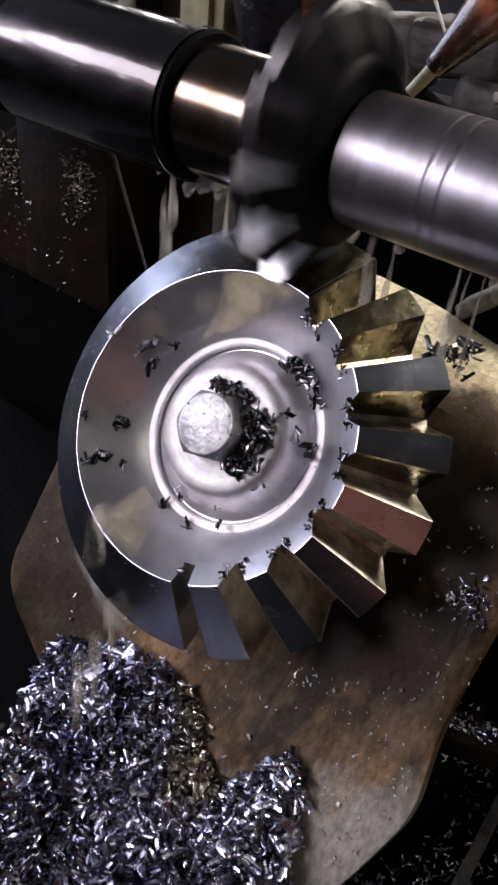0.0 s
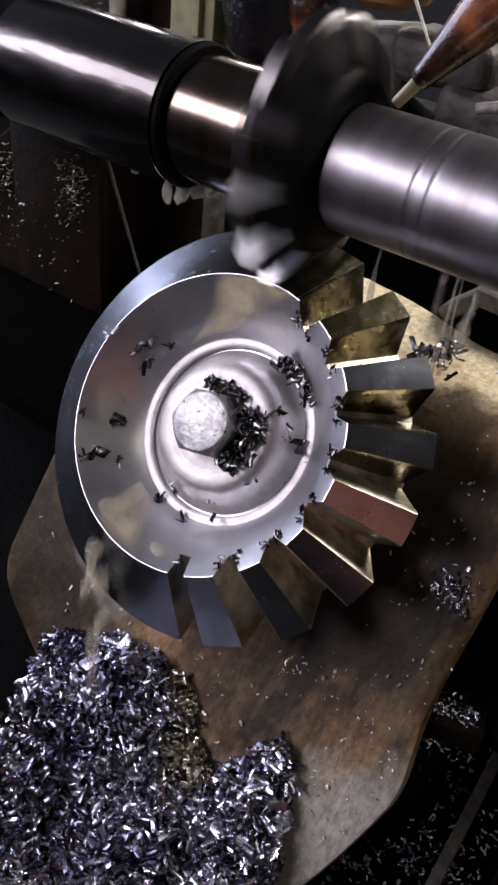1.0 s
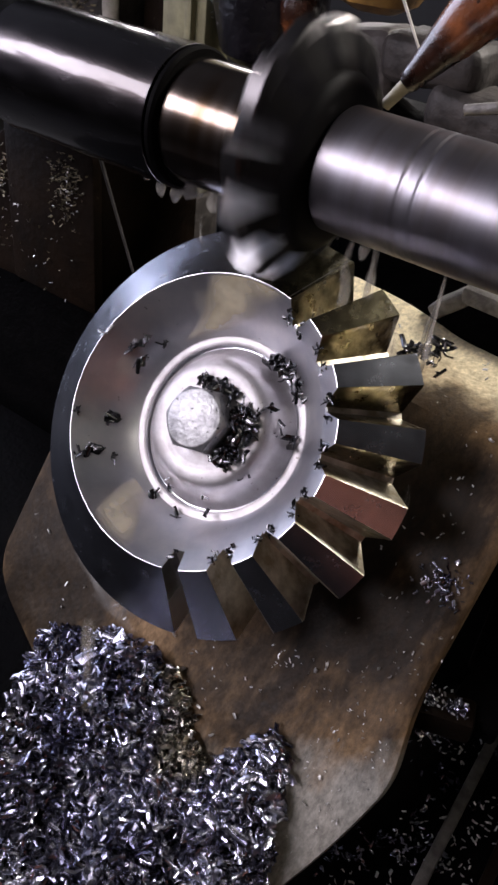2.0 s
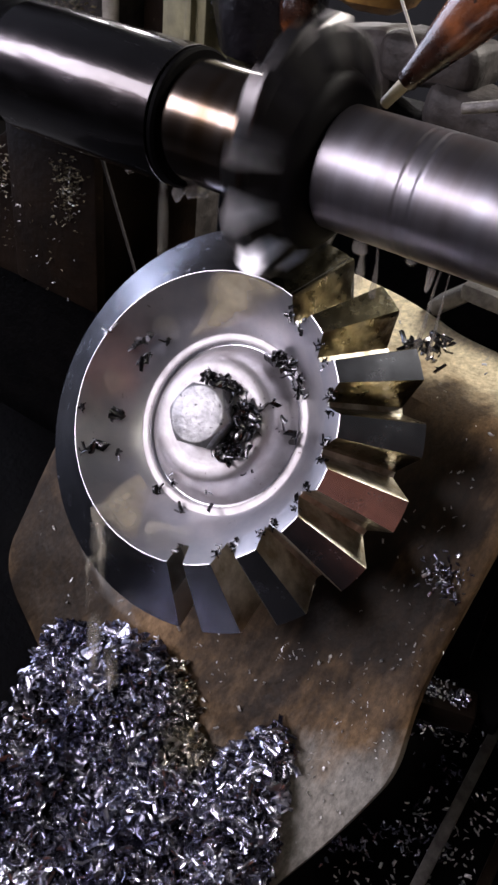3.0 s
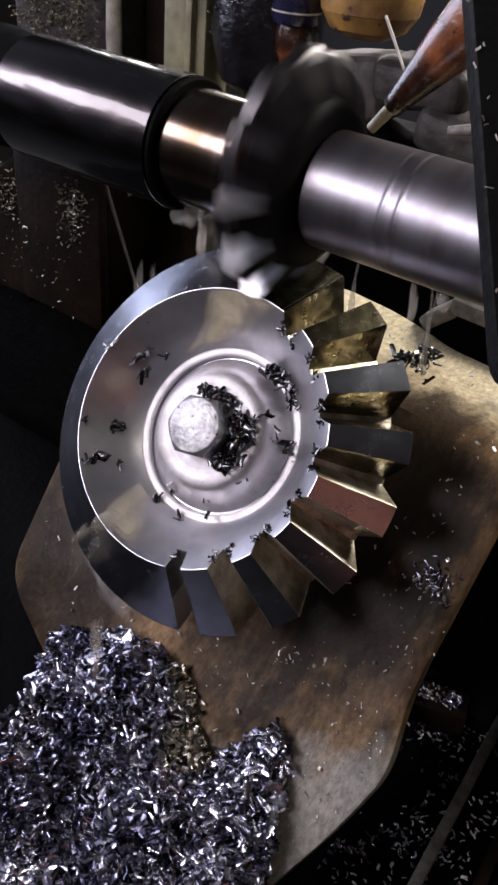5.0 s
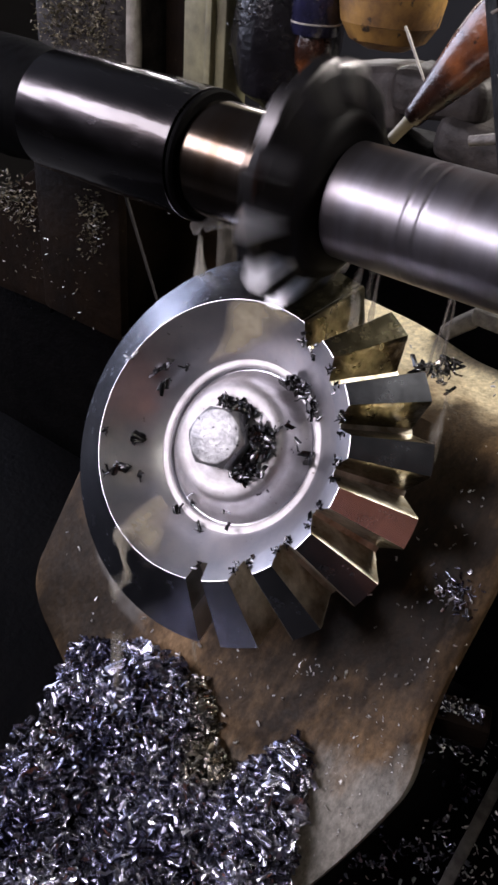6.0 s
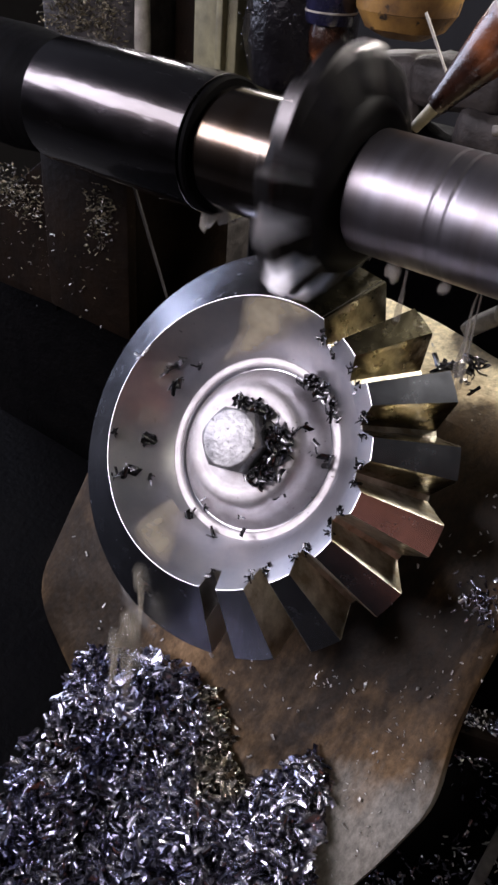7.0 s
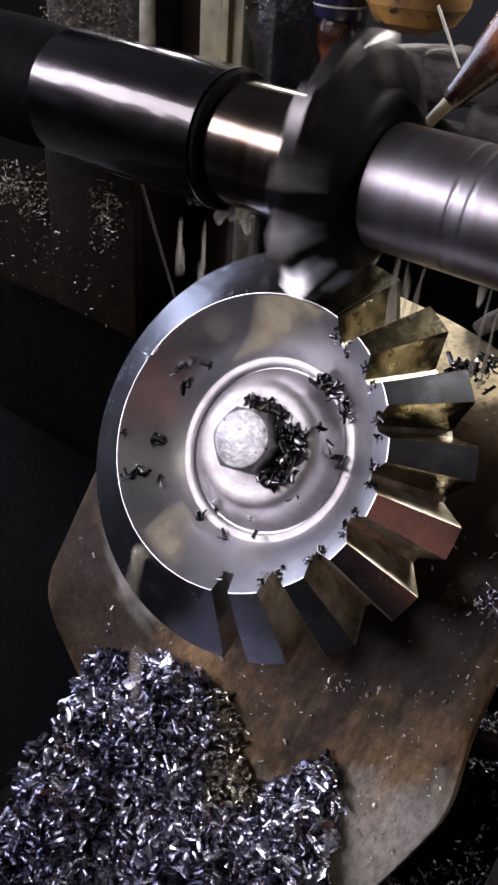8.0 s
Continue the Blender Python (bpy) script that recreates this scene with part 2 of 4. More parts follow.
def part_of(name, me, mat, parent=None, label="", smooth=True, m=None):
    if mat and not me.materials:
        me.materials.append(mat)
    if smooth:
        me.shade_smooth()
        me.set_sharp_from_angle(angle=radians(32))
    ob = new(name, me)
    if parent:
        ob.parent = parent
    if m is not None:
        ob.matrix_basis = m
    if label:
        ob["label"] = label
    return ob


def empty(name, m, label, category, group="", kind=""):
    ob = new(name)
    ob.empty_display_size = 0.01
    ob.matrix_basis = m
    return tagged(ob, label, category, group, kind)


def grid_faces(bm, cols, close):
    n = len(cols)
    for i in range(n if close else n - 1):
        a, b = cols[i], cols[(i + 1) % n]
        for k in range(len(a) - 1):
            bm.faces.new((a[k], b[k], b[k + 1], a[k + 1]))


def lathe(profile, seg=96, closed=False, axis="Z"):
    """A body of revolution from (radius, height) pairs."""
    bm = bmesh.new()
    turn = Matrix.Identity(3) if axis == "Z" else Matrix.Rotation(math.pi / 2, 3, "Y")
    pts = list(profile) + ([profile[0]] if closed else [])
    cols = []
    for i in range(seg):
        a = TAU * i / seg
        cols.append([bm.verts.new(turn @ Vector((max(r, 1e-5) * math.cos(a), max(r, 1e-5) * math.sin(a), h))) for r, h in pts])
    grid_faces(bm, cols, True)
    bmesh.ops.remove_doubles(bm, verts=bm.verts, dist=3e-6)
    return bm


def box(sx, sy, sz, bevel=0.0, seg=2):
    bm = bmesh.new()
    bmesh.ops.create_cube(bm, size=1)
    bmesh.ops.scale(bm, vec=(sx, sy, sz), verts=bm.verts)
    if bevel:
        bmesh.ops.bevel(bm, geom=bm.edges[:], offset=bevel, segments=seg, affect="EDGES", profile=0.5)
    return bm


def roughen(bm, amount, scale, seed=0):
    for v in bm.verts:
        v.co += v.normal * amount * noise.noise(v.co * scale + Vector((seed, seed * 1.7, 0)))


def slab(outline, thick, bevel, relief=0.0, scale=20.0, fall=0.0):
    """A plate of the outline (x, y), from z = -thick to about 0, with rounded front edges and an uneven face."""
    bm = bmesh.new()
    n = len(outline)
    c = Vector((sum(p[0] for p in outline) / n, sum(p[1] for p in outline) / n))
    rings = []
    for f, z in ((1, -thick), (1, -bevel), (1 - 0.25 * bevel / 0.1, -0.35 * bevel), (1 - bevel / 0.1, -0.03 * bevel), *((k / 12 * (1 - bevel / 0.1), 0.0) for k in range(11, 0, -1))):
        ring = []
        for p in outline:
            q = c + (Vector(p) - c) * f
            roll = max(0.0, q.y - 0.045)
            q = Vector((q.x - roll * 0.30 * (q.x > 0), q.y * (1 + roll * 1.6)))
            if fall:
                z_ = z - fall * roll * min(1.0, roll / 0.03)
            else:
                z_, q = z, c + (Vector(p) - c) * f
            dz = relief * noise.noise(Vector((q.x * scale, q.y * scale, 7))) if f < 1 else 0.0
            ring.append(bm.verts.new((q.x, q.y, z_ + dz)))
        rings.append(ring)
    for r0, r1 in zip(rings, rings[1:]):
        for i in range(n):
            bm.faces.new((r0[i], r0[(i + 1) % n], r1[(i + 1) % n], r1[i]))
    bm.faces.new(rings[-1])
    bm.faces.new(rings[0][::-1])
    return bm


def rounded(corners, step=6):
    """Corners (x, y, radius), anticlockwise, as an outline with round corners."""
    out = []
    n = len(corners)
    for i, (x, y, r) in enumerate(corners):
        p, a, b = Vector((x, y)), Vector(corners[i - 1][:2]), Vector(corners[(i + 1) % n][:2])
        p1, p2 = p + (a - p).normalized() * r, p + (b - p).normalized() * r
        for k in range(step + 1):
            t = k / step
            q = p1 * (1 - t) ** 2 + p * 2 * t * (1 - t) + p2 * t * t
            out.append((q.x, q.y))
    return out


def chip_mesh(places, rng, size=0.006):
    """Short strips of steel rolled across their width, one island each; places are (x, y, z)."""
    verts, faces = [], []
    na, ns = 4, 3
    for p in places:
        L = size * rng.uniform(0.5, 1.25)
        roll = rng.uniform(0.9, 3.4)
        rad = L * rng.uniform(0.34, 0.62) / roll
        th = min(L * 0.05, rad * 0.5)
        bend, twist, skew = rng.uniform(-0.9, 0.9), rng.uniform(-0.8, 0.8), rng.uniform(-0.35, 0.35)
        rot = Euler((rng.gauss(0, 0.7), rng.gauss(0, 0.7), rng.uniform(0, TAU))).to_matrix()
        at, k0 = Vector(p), len(verts)
        for k in range(ns):
            f = k / (ns - 1) - 0.5
            for layer in (0, 1):
                rr = rad - th * layer
                for i in range(na):
                    g = i / (na - 1) - 0.5
                    a = roll * g + twist * f
                    along = L * f * (1 - 0.12 * abs(g)) + skew * rad * g * 2
                    v = Vector((rr * math.sin(a), along, rr * math.cos(a) - rad * 0.6 - bend * L * f * f))
                    verts.append(at + rot @ v)
        w = 2 * na
        for k in range(ns - 1):
            q, e = k0 + w * k, k0 + w * (k + 1)
            for i in range(na - 1):
                faces.append((q + i, q + i + 1, e + i + 1, e + i))
                faces.append((q + na + i + 1, q + na + i, e + na + i, e + na + i + 1))
            faces.append((q, e, e + na, q + na))
            faces.append((q + na - 1, q + w - 1, e + w - 1, e + na - 1))
        for q, flip in ((k0, False), (k0 + w * (ns - 1), True)):
            for i in range(na - 1):
                f4 = (q + i, q + na + i, q + na + i + 1, q + i + 1)
                faces.append(f4[::-1] if flip else f4)
    me = bpy.data.meshes.new("chips")
    me.from_pydata(verts, [], faces)
    me.update()
    me.shade_smooth()
    me.set_sharp_from_angle(angle=radians(50))
    return me


def lumpy(profile, seg, amount, scale, seed, axis="Z"):
    bm = lathe(profile, seg, False, axis)
    bm.normal_update()
    roughen(bm, amount, scale, seed)
    return bm


TILT = 52.0  # the gear's axis rises 38 degrees towards the front
GEAR = pose(0, 0, 0, TILT, 0, 0)
UP = Vector((0, math.cos(radians(TILT)), math.sin(radians(TILT))))
FRONT = Vector((0, -math.sin(radians(TILT)), math.cos(radians(TILT))))
ARBOR_Y, ARBOR_Z = 0.045, 0.1153

# ---- the room and the machine's large forms ----
ROOM = 3.0


def room():
    for name, size, at in (("wall_north", (2 * ROOM, 0.1, 2.8), (0, ROOM, 0.3)), ("wall_south", (2 * ROOM, 0.1, 2.8), (0, -ROOM, 0.3)),
                           ("wall_east", (0.1, 2 * ROOM - 0.1, 2.8), (ROOM, 0, 0.3)), ("wall_west", (0.1, 2 * ROOM - 0.1, 2.8), (-ROOM, 0, 0.3)),
                           ("floor", (2 * ROOM, 2 * ROOM, 0.1), (0, 0, -1.15)), ("ceiling", (2 * ROOM, 2 * ROOM, 0.1), (0, 0, 1.75))):
        tagged(part(name, box(*size), WALL, None, "", False, pose(*at)), "dark grimy workshop " + name.split("_")[0], name.split("_")[0], kind="structure")


room()


def table():
    t = empty("machine_table", pose(0, 0, -0.235), "grimy dark milling machine table with slots, strewn with chips", "machine table")
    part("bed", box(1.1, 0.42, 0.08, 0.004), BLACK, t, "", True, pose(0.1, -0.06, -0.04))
    part("leg", box(0.5, 0.3, 0.785, 0.01), IRON, t, "", True, pose(0.1, 0.0, -0.4725))
    return t


table()


def dividing_head():
    head = empty("dividing_head", GEAR, "oily brown cast iron dividing head, tilted, behind the gear", "dividing head")
    outline = rounded([(-0.1245, -0.132, 0.012), (-0.112, -0.147, 0.012), (-0.03, -0.19, 0.03), (0.02, -0.215, 0.02), (0.098, -0.215, 0.015), (0.1225, -0.152, 0.02), (0.1335, -0.112, 0.012), (0.1262, -0.073, 0.02), (0.1290, 0.05, 0.03),
                       (0.104, 0.090, 0.016), (0.060, 0.0925, 0.012), (0.03, 0.1010, 0.03), (-0.08, 0.105, 0.05), (-0.1265, -0.03, 0.05)])
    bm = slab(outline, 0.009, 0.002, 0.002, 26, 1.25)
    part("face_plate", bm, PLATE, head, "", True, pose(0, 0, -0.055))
    part("spindle", lathe([(0, -0.056), (0.045, -0.056), (0.045, -0.036), (0.042, -0.034), (0, -0.034)], 64), DARK_STEEL, head)
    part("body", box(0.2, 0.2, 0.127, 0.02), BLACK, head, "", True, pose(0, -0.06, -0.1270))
    return head


dividing_head()


def column():
    c = empty("machine_column", pose(-0.30, 0.13, 0), "dark brown grimy milling machine column with caked chips", "machine column")
    outline = rounded([(-0.18, -0.085, 0.005), (0.0925, -0.072, 0.005), (0.0925, 0.080, 0.008), (0.03, 0.066, 0.01), (0.004, 0.042, 0.01), (-0.053, 0.0, 0.02), (-0.18, -0.06, 0.02)], 3)
    part("front_casting", slab(outline, 0.10, 0.004), IRON, c, "", True, pose(0, 0, 0, 90))
    # the shade below the front casting is painted as a black set-back face
    part("recess", box(0.37, 0.05, 1.02, 0.004), BLACK, c, "lower casting coloured black for its shade", True, pose(-0.045, 0.095, -0.585))
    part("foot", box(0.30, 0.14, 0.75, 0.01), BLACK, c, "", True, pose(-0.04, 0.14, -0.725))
    return c


column()


# ---- arbor and cutter ----
def arbor():
    ar = empty("milling_arbor", pose(0, ARBOR_Y, ARBOR_Z), "steel milling arbor with dark, brown and bright spacing collars", "arbor")

    def collar(name, x0, x1, r, mat, label, ch=0.0012, extra=()):
        prof = [(0.016, x0), (r - ch, x0), (r, x0 + ch), *extra, (r, x1 - ch), (r - ch, x1), (0.016, x1)]
        part(name, lathe(prof, 128, True, "X"), mat, ar, label)

    part("shaft", lathe([(0, -0.35), (0.016, -0.35), (0.016, 0.30), (0, 0.30)], 64, False, "X"), BRIGHT_STEEL, ar)
    collar("ring", -0.0650, -0.0607, 0.0308, BLACK, "black oily spacer ring")
    collar("collar", -0.0605, -0.0185, 0.0268, BROWN_STEEL, "brown heat-tinted collar")
    g = 0.00028
    collar("collar", 0.0165, 0.135, 0.025, BRIGHT_STEEL, "bright ground collar with two fine grooves", 0.0012,
           [(0.025, 0.0528), (0.025, 0.0533), (0.025 - 0.6 * g, 0.0538), (0.025 - g, 0.0545), (0.025 - 0.6 * g, 0.0552), (0.025, 0.0557), (0.025, 0.0562), (0.025, 0.0595), (0.025, 0.0600), (0.025 - 0.6 * g, 0.0605), (0.025 - g, 0.0612), (0.025 - 0.6 * g, 0.0619), (0.025, 0.0624), (0.025, 0.0629)])
    part("spindle_nut", lathe([(0.02, -0.33), (0.030, -0.33), (0.0315, -0.325), (0.0315, -0.2), (0.029, -0.176), (0.029, -0.1705), (0.02, -0.1705)], 64, True, "X"), BLACK, ar, "black greasy spindle nose")
    return ar


ARBOR = arbor()


def bearing_sleeve():
    t = empty("bearing_sleeve", pose(0, ARBOR_Y, ARBOR_Z), "black oiled steel bearing sleeve round the arbor", "sleeve")
    r, x0, x1 = 0.031, -0.170, -0.0653
    part("tube", lathe([(0.0165, x0), (r - 0.001, x0), (r, x0 + 0.001), (r, x1 - 0.0002), (r - 0.0002, x1), (0.0165, x1)], 128, True, "X"), DARK_STEEL, t)
    # oil that hangs at the sleeve's lower edge
    for x, y, z, r, h in ((-0.0640, -0.006, -0.0318, 0.0030, 0.0060), (-0.0585, -0.004, -0.0310, 0.0036, 0.0046), (-0.0530, -0.003, -0.0288, 0.0024, 0.0040)):
        prof = [(0, -h)] + [(r * math.sin(math.pi * (0.04 + 0.92 * k / 12)) ** 0.8, h * (k / 6 - 1)) for k in range(13)] + [(0, h)]
        part("oil_drop", lumpy(prof, 24, 0.5 * r, 260, int(-1000 * x)), DRIP, t, "hanging drop of coolant", True, pose(x, y, z, 0, 25, 0))


bearing_sleeve()
TEETH = 12


def cutter():
    cu = empty("milling_cutter", pose(-0.001, ARBOR_Y, ARBOR_Z), "dark steel form-relieved gear cutter, wet and spinning", "milling cutter")
    part("body", lathe([(0.0165, -0.0170), (0.030, -0.0170), (0.033, -0.0155), (0.036, -0.0130), (0.0375, -0.009), (0.0375, 0.009), (0.036, 0.0130), (0.033, 0.0155), (0.030, 0.0170), (0.0165, 0.0170)], 72, True, "X"), CUTTER, cu)
    prof = [(0.0340, 0.0140), (0.0390, 0.0116), (0.0440, 0.0090), (0.0495, 0.0062), (0.0543, 0.0044), (0.0554, 0.0034)]
    bm = bmesh.new()
    cols = []
    steps = 6
    for i in range(steps + 1):
        f = i / steps
        a = radians(360 / TEETH * 0.62) * f
        drop = 0.0035 * f
        if i == 0:
            drop = 0.0
        pts = [(r - drop * (r - 0.033) / 0.02, w * (1 - 0.06 * f)) for r, w in prof]
        loop = [(r, -w) for r, w in pts] + [(r, w) for r, w in reversed(pts)]
        cols.append([bm.verts.new((w, r * math.cos(a), r * math.sin(a))) for r, w in loop])
    grid_faces(bm, cols, False)
    bm.faces.new(cols[0])
    bm.faces.new(cols[-1][::-1])
    for k in range(steps):
        bm.faces.new((cols[k][-1], cols[k + 1][-1], cols[k + 1][0], cols[k][0]))
    first = part("tooth", bm, TOOTH, cu)
    first.data.materials.append(EDGE)
    first.data.materials.append(LAND)
    for p in first.data.polygons:
        n_ = p.normal
        if len(p.vertices) > 4 and n_.z < 0:
            p.material_index = 1
        elif math.hypot(p.center.y, p.center.z) > 0.0510:
            p.material_index = 2
    for k in range(1, TEETH):
        part_of("tooth", first.data, None, cu, "", False, pose(0, 0, 0, 360 / TEETH * k))
    return cu


CUT_TOOL = cutter()

# ---- the gear ----
TIP_F, TIP_B = (0.0658, 0.0242), (0.0960, 0.0)
ROOT_F, ROOT_B = (0.0578, 0.0158), (0.0822, -0.0132)


def gear():
    g = empty("conical_gear", GEAR, "shiny conical steel gear with teeth on one side", "gear")
    # body: full cone where it is uncut, root cone where the teeth stand
    cut0, cut1 = -73.8, 77.0
    bm = bmesh.new()
    hub = [(0.0391, -0.0008), (0.0392, 0.0002), (0.0396, 0.0005), (0.0412, 0.0007), (0.0427, 0.0006), (0.0433, 0.0008)]

    def mix(p, q, t):
        return (p[0] + (q[0] - p[0]) * t, p[1] + (q[1] - p[1]) * t)

    tip = [(0.012, -0.0026), (0.0386, -0.0026), *hub, *(mix(hub[-1], TIP_F, k / 4) for k in (1, 2, 3)), mix(hub[-1], TIP_F, 0.995), mix(TIP_F, TIP_B, 0.0035),
           *(mix(TIP_F, TIP_B, k / 4) for k in (1, 2, 3)), mix(TIP_F, TIP_B, 0.985), (0.0950, -0.0012), ROOT_B, (0.060, -0.020), (0.060, -0.034), (0.012, -0.034)]
    low = [(0.012, -0.0026), (0.0386, -0.0026), *hub, *(mix(hub[-1], ROOT_F, k / 4) for k in (1, 2, 3)), mix(hub[-1], ROOT_F, 0.985), mix(ROOT_F, ROOT_B, 0.012),
           *(mix(ROOT_F, ROOT_B, k / 4) for k in (1, 2, 3)), mix(ROOT_F, ROOT_B, 0.985), mix(ROOT_F, ROOT_B, 0.995), ROOT_B, (0.060, -0.020), (0.060, -0.034), (0.012, -0.034)]
    angles = []
    n_low, n_tip = 120, 150
    for i in range(n_low + 1):
        angles.append((cut0 + (cut1 - cut0) * i / n_low, low))
    for i in range(n_tip + 1):
        angles.append((cut1 + (cut0 + 360 - cut1) * i / n_tip, tip))
    cols = [[bm.verts.new((r * math.cos(radians(a)), r * math.sin(radians(a)), s)) for r, s in prof] for a, prof in angles]
    grid_faces(bm, cols, True)
    bmesh.ops.remove_doubles(bm, verts=bm.verts, dist=2e-6)
    body = part("body", bm, STEEL_FACE, g, "turned steel body with a fine bright rim")
    body.data.materials.append(STEEL)
    body.data.materials.append(CUT)
    body.data.materials.append(WET_LAND)
    body.data.materials.append(WASHER)
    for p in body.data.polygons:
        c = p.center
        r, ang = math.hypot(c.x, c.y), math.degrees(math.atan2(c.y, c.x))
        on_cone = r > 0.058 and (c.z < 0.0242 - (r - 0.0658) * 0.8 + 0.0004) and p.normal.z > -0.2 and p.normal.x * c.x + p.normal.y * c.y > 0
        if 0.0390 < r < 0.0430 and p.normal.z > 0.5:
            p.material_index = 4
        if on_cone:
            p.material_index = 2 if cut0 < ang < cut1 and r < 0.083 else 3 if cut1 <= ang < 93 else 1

    def tooth(lo, hi, foot_lo, foot_hi):
        """Between the angles lo and hi at its tip, on a foot that is wider by foot_lo and foot_hi."""
        bm = bmesh.new()
        sections = []
        for t in (0.0, 0.006, 0.34, 0.67, 0.994, 1.0):
            top, root = mix(TIP_F, TIP_B, t), mix(ROOT_F, ROOT_B, t)
            root = (root[0] - 0.0008, root[1] - 0.0004)
            inset = 0.04 if t in (0.0, 1.0) else 0.0
            loop = []
            for side, ang, foot in ((0, lo, foot_lo), (1, hi, foot_hi)):
                seq = []
                for k in (0.0, 0.06, 0.14, 0.25, 0.4, 0.6, 0.8, 0.94, 1.0):
                    w = (1 - k) ** 1.25 if k < 1 else 0
                    a = ang + (-foot * w if side == 0 else foot * w)
                    if k == 1.0:
                        a += 0.35 if side == 0 else -0.35
                    p = mix(root, top, k * (1 - inset * 0.5))
                    seq.append((a, p))
                loop += seq if side == 0 else seq[::-1]
            # the land is rounded with the cone
            n1 = len(loop) // 2
            mid = [(lo + (hi - lo) * q, loop[n1 - 1][1]) for q in (0.25, 0.5, 0.75)]
            loop = loop[:n1] + mid + loop[n1:]
            sections.append([bm.verts.new((p[0] * math.cos(radians(a)), p[0] * math.sin(radians(a)), p[1])) for a, p in loop])
        grid_faces(bm, sections, False)
        bm.faces.new(sections[0])
        bm.faces.new(sections[-1][::-1])
        return bm

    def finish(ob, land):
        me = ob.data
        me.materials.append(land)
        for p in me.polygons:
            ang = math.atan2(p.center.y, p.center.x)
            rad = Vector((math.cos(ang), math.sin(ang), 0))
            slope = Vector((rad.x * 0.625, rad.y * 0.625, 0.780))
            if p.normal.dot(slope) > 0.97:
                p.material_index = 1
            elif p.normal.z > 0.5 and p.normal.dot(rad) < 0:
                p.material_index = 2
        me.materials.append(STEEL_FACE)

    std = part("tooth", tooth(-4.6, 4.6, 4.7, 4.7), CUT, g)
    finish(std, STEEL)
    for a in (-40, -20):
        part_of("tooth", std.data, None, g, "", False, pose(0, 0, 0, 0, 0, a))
    # flanks of these two teeth are darkened to paint their shaded gullets
    dark = part("tooth", tooth(-4.6, 4.6, 4.7, 4.7), SHADED_WET_CUT, g, "", True, pose(0, 0, 0, 0, 0, 20))
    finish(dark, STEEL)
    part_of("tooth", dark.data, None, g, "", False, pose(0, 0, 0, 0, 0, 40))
    fresh = part("tooth", tooth(-4.6, 4.6, 4.7, 4.7), SHADED_WET_CUT, g, "freshly cut tooth wet with coolant", True, pose(0, 0, 0, 0, 0, 60))
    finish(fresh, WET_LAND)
    last = part("tooth", tooth(75.4, 77.0, 4.7, 0.0), SHADED_WET_CUT, g, "edge of the uncut steel under the cutter")
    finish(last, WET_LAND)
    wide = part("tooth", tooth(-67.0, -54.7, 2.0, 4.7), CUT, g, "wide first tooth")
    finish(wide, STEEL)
    return g


gear()


def clamp_washer():
    w = empty("clamp_washer", GEAR, "bright thick clamping washer under a hexagon bolt", "washer")
    part("flange", lathe([(0.0319, -0.0022), (0.0376, -0.0022), (0.0379, -0.0014), (0.0374, -0.0008), (0.0350, 0.0016), (0.0332, 0.0048), (0.0319, 0.0071)], 128, True), WASHER, w, "dull grey sloping flange")
    part("boss", lathe([(0.0105, -0.0022), (0.0319, -0.0022), (0.0319, 0.0071), (0.0308, 0.0088), (0.0296, 0.0104), (0.0280, 0.0117), (0.0262, 0.0124), (0.022, 0.0128),
                        (0.0216, 0.0127), (0.0205, 0.0130), (0.0198, 0.0129), (0.0188, 0.0131), (0.0105, 0.0131)], 128, True), WASHER, w, "bright boss with turning rings")
    return w


def hex_bolt():
    b = empty("hex_bolt", GEAR @ pose(0.0, 0.0, 0.0132, 0, 0, 12), "worn grey steel hexagon bolt clamping the gear", "bolt")
    bm = bmesh.new()
    rows = []
    af = 0.0135
    for z, circ in ((0.0, 0), (0.0095, 0), (0.0118, 1), (0.0121, 2)):
        ring = []
        for k in range(48):
            a = TAU * k / 48
            hexr = af / math.cos((a % (math.pi / 3)) - math.pi / 6)
            r = hexr if circ == 0 else min(hexr, af * 0.97) if circ == 1 else af * 0.92
            zz = z
            if circ == 0 and z > 0.005:
                zz = 0.0118 - (hexr - af * 0.97) * 0.9
            ring.append(bm.verts.new((r * math.cos(a), r * math.sin(a), zz)))
        rows.append(ring)
    for r0, r1 in zip(rows, rows[1:]):
        for k in range(48):
            bm.faces.new((r0[k], r0[(k + 1) % 48], r1[(k + 1) % 48], r1[k]))
    bm.faces.new(rows[-1])
    part("head", bm, BOLT, b)
    part("shank", lathe([(0, -0.03), (0.009, -0.03), (0.009, 0.0), (0, 0.0)], 32), BOLT, b)
    return b


clamp_washer()
hex_bolt()


# ---- chips ----
def heap_height(x, y):
    a = -0.125 - 0.70 * math.hypot((x + 0.012) * 0.66, y + 0.048)
    a = max(a, -0.150 - 0.5 * math.hypot(x - 0.040, y + 0.085), -0.150 - 0.45 * math.hypot(x + 0.03, y + 0.10))
    b = -0.127 - 0.85 * math.hypot((x - 0.076) * 1.25, (y + 0.040) * 0.8)
    c = -0.172 - 0.10 * max(0, -y - 0.10)
    n_ = 0.009 * noise.noise(Vector((x * 38, y * 38, 3))) + 0.004 * noise.noise(Vector((x * 110, y * 110, 8)))
    return max(a, b, c) + n_


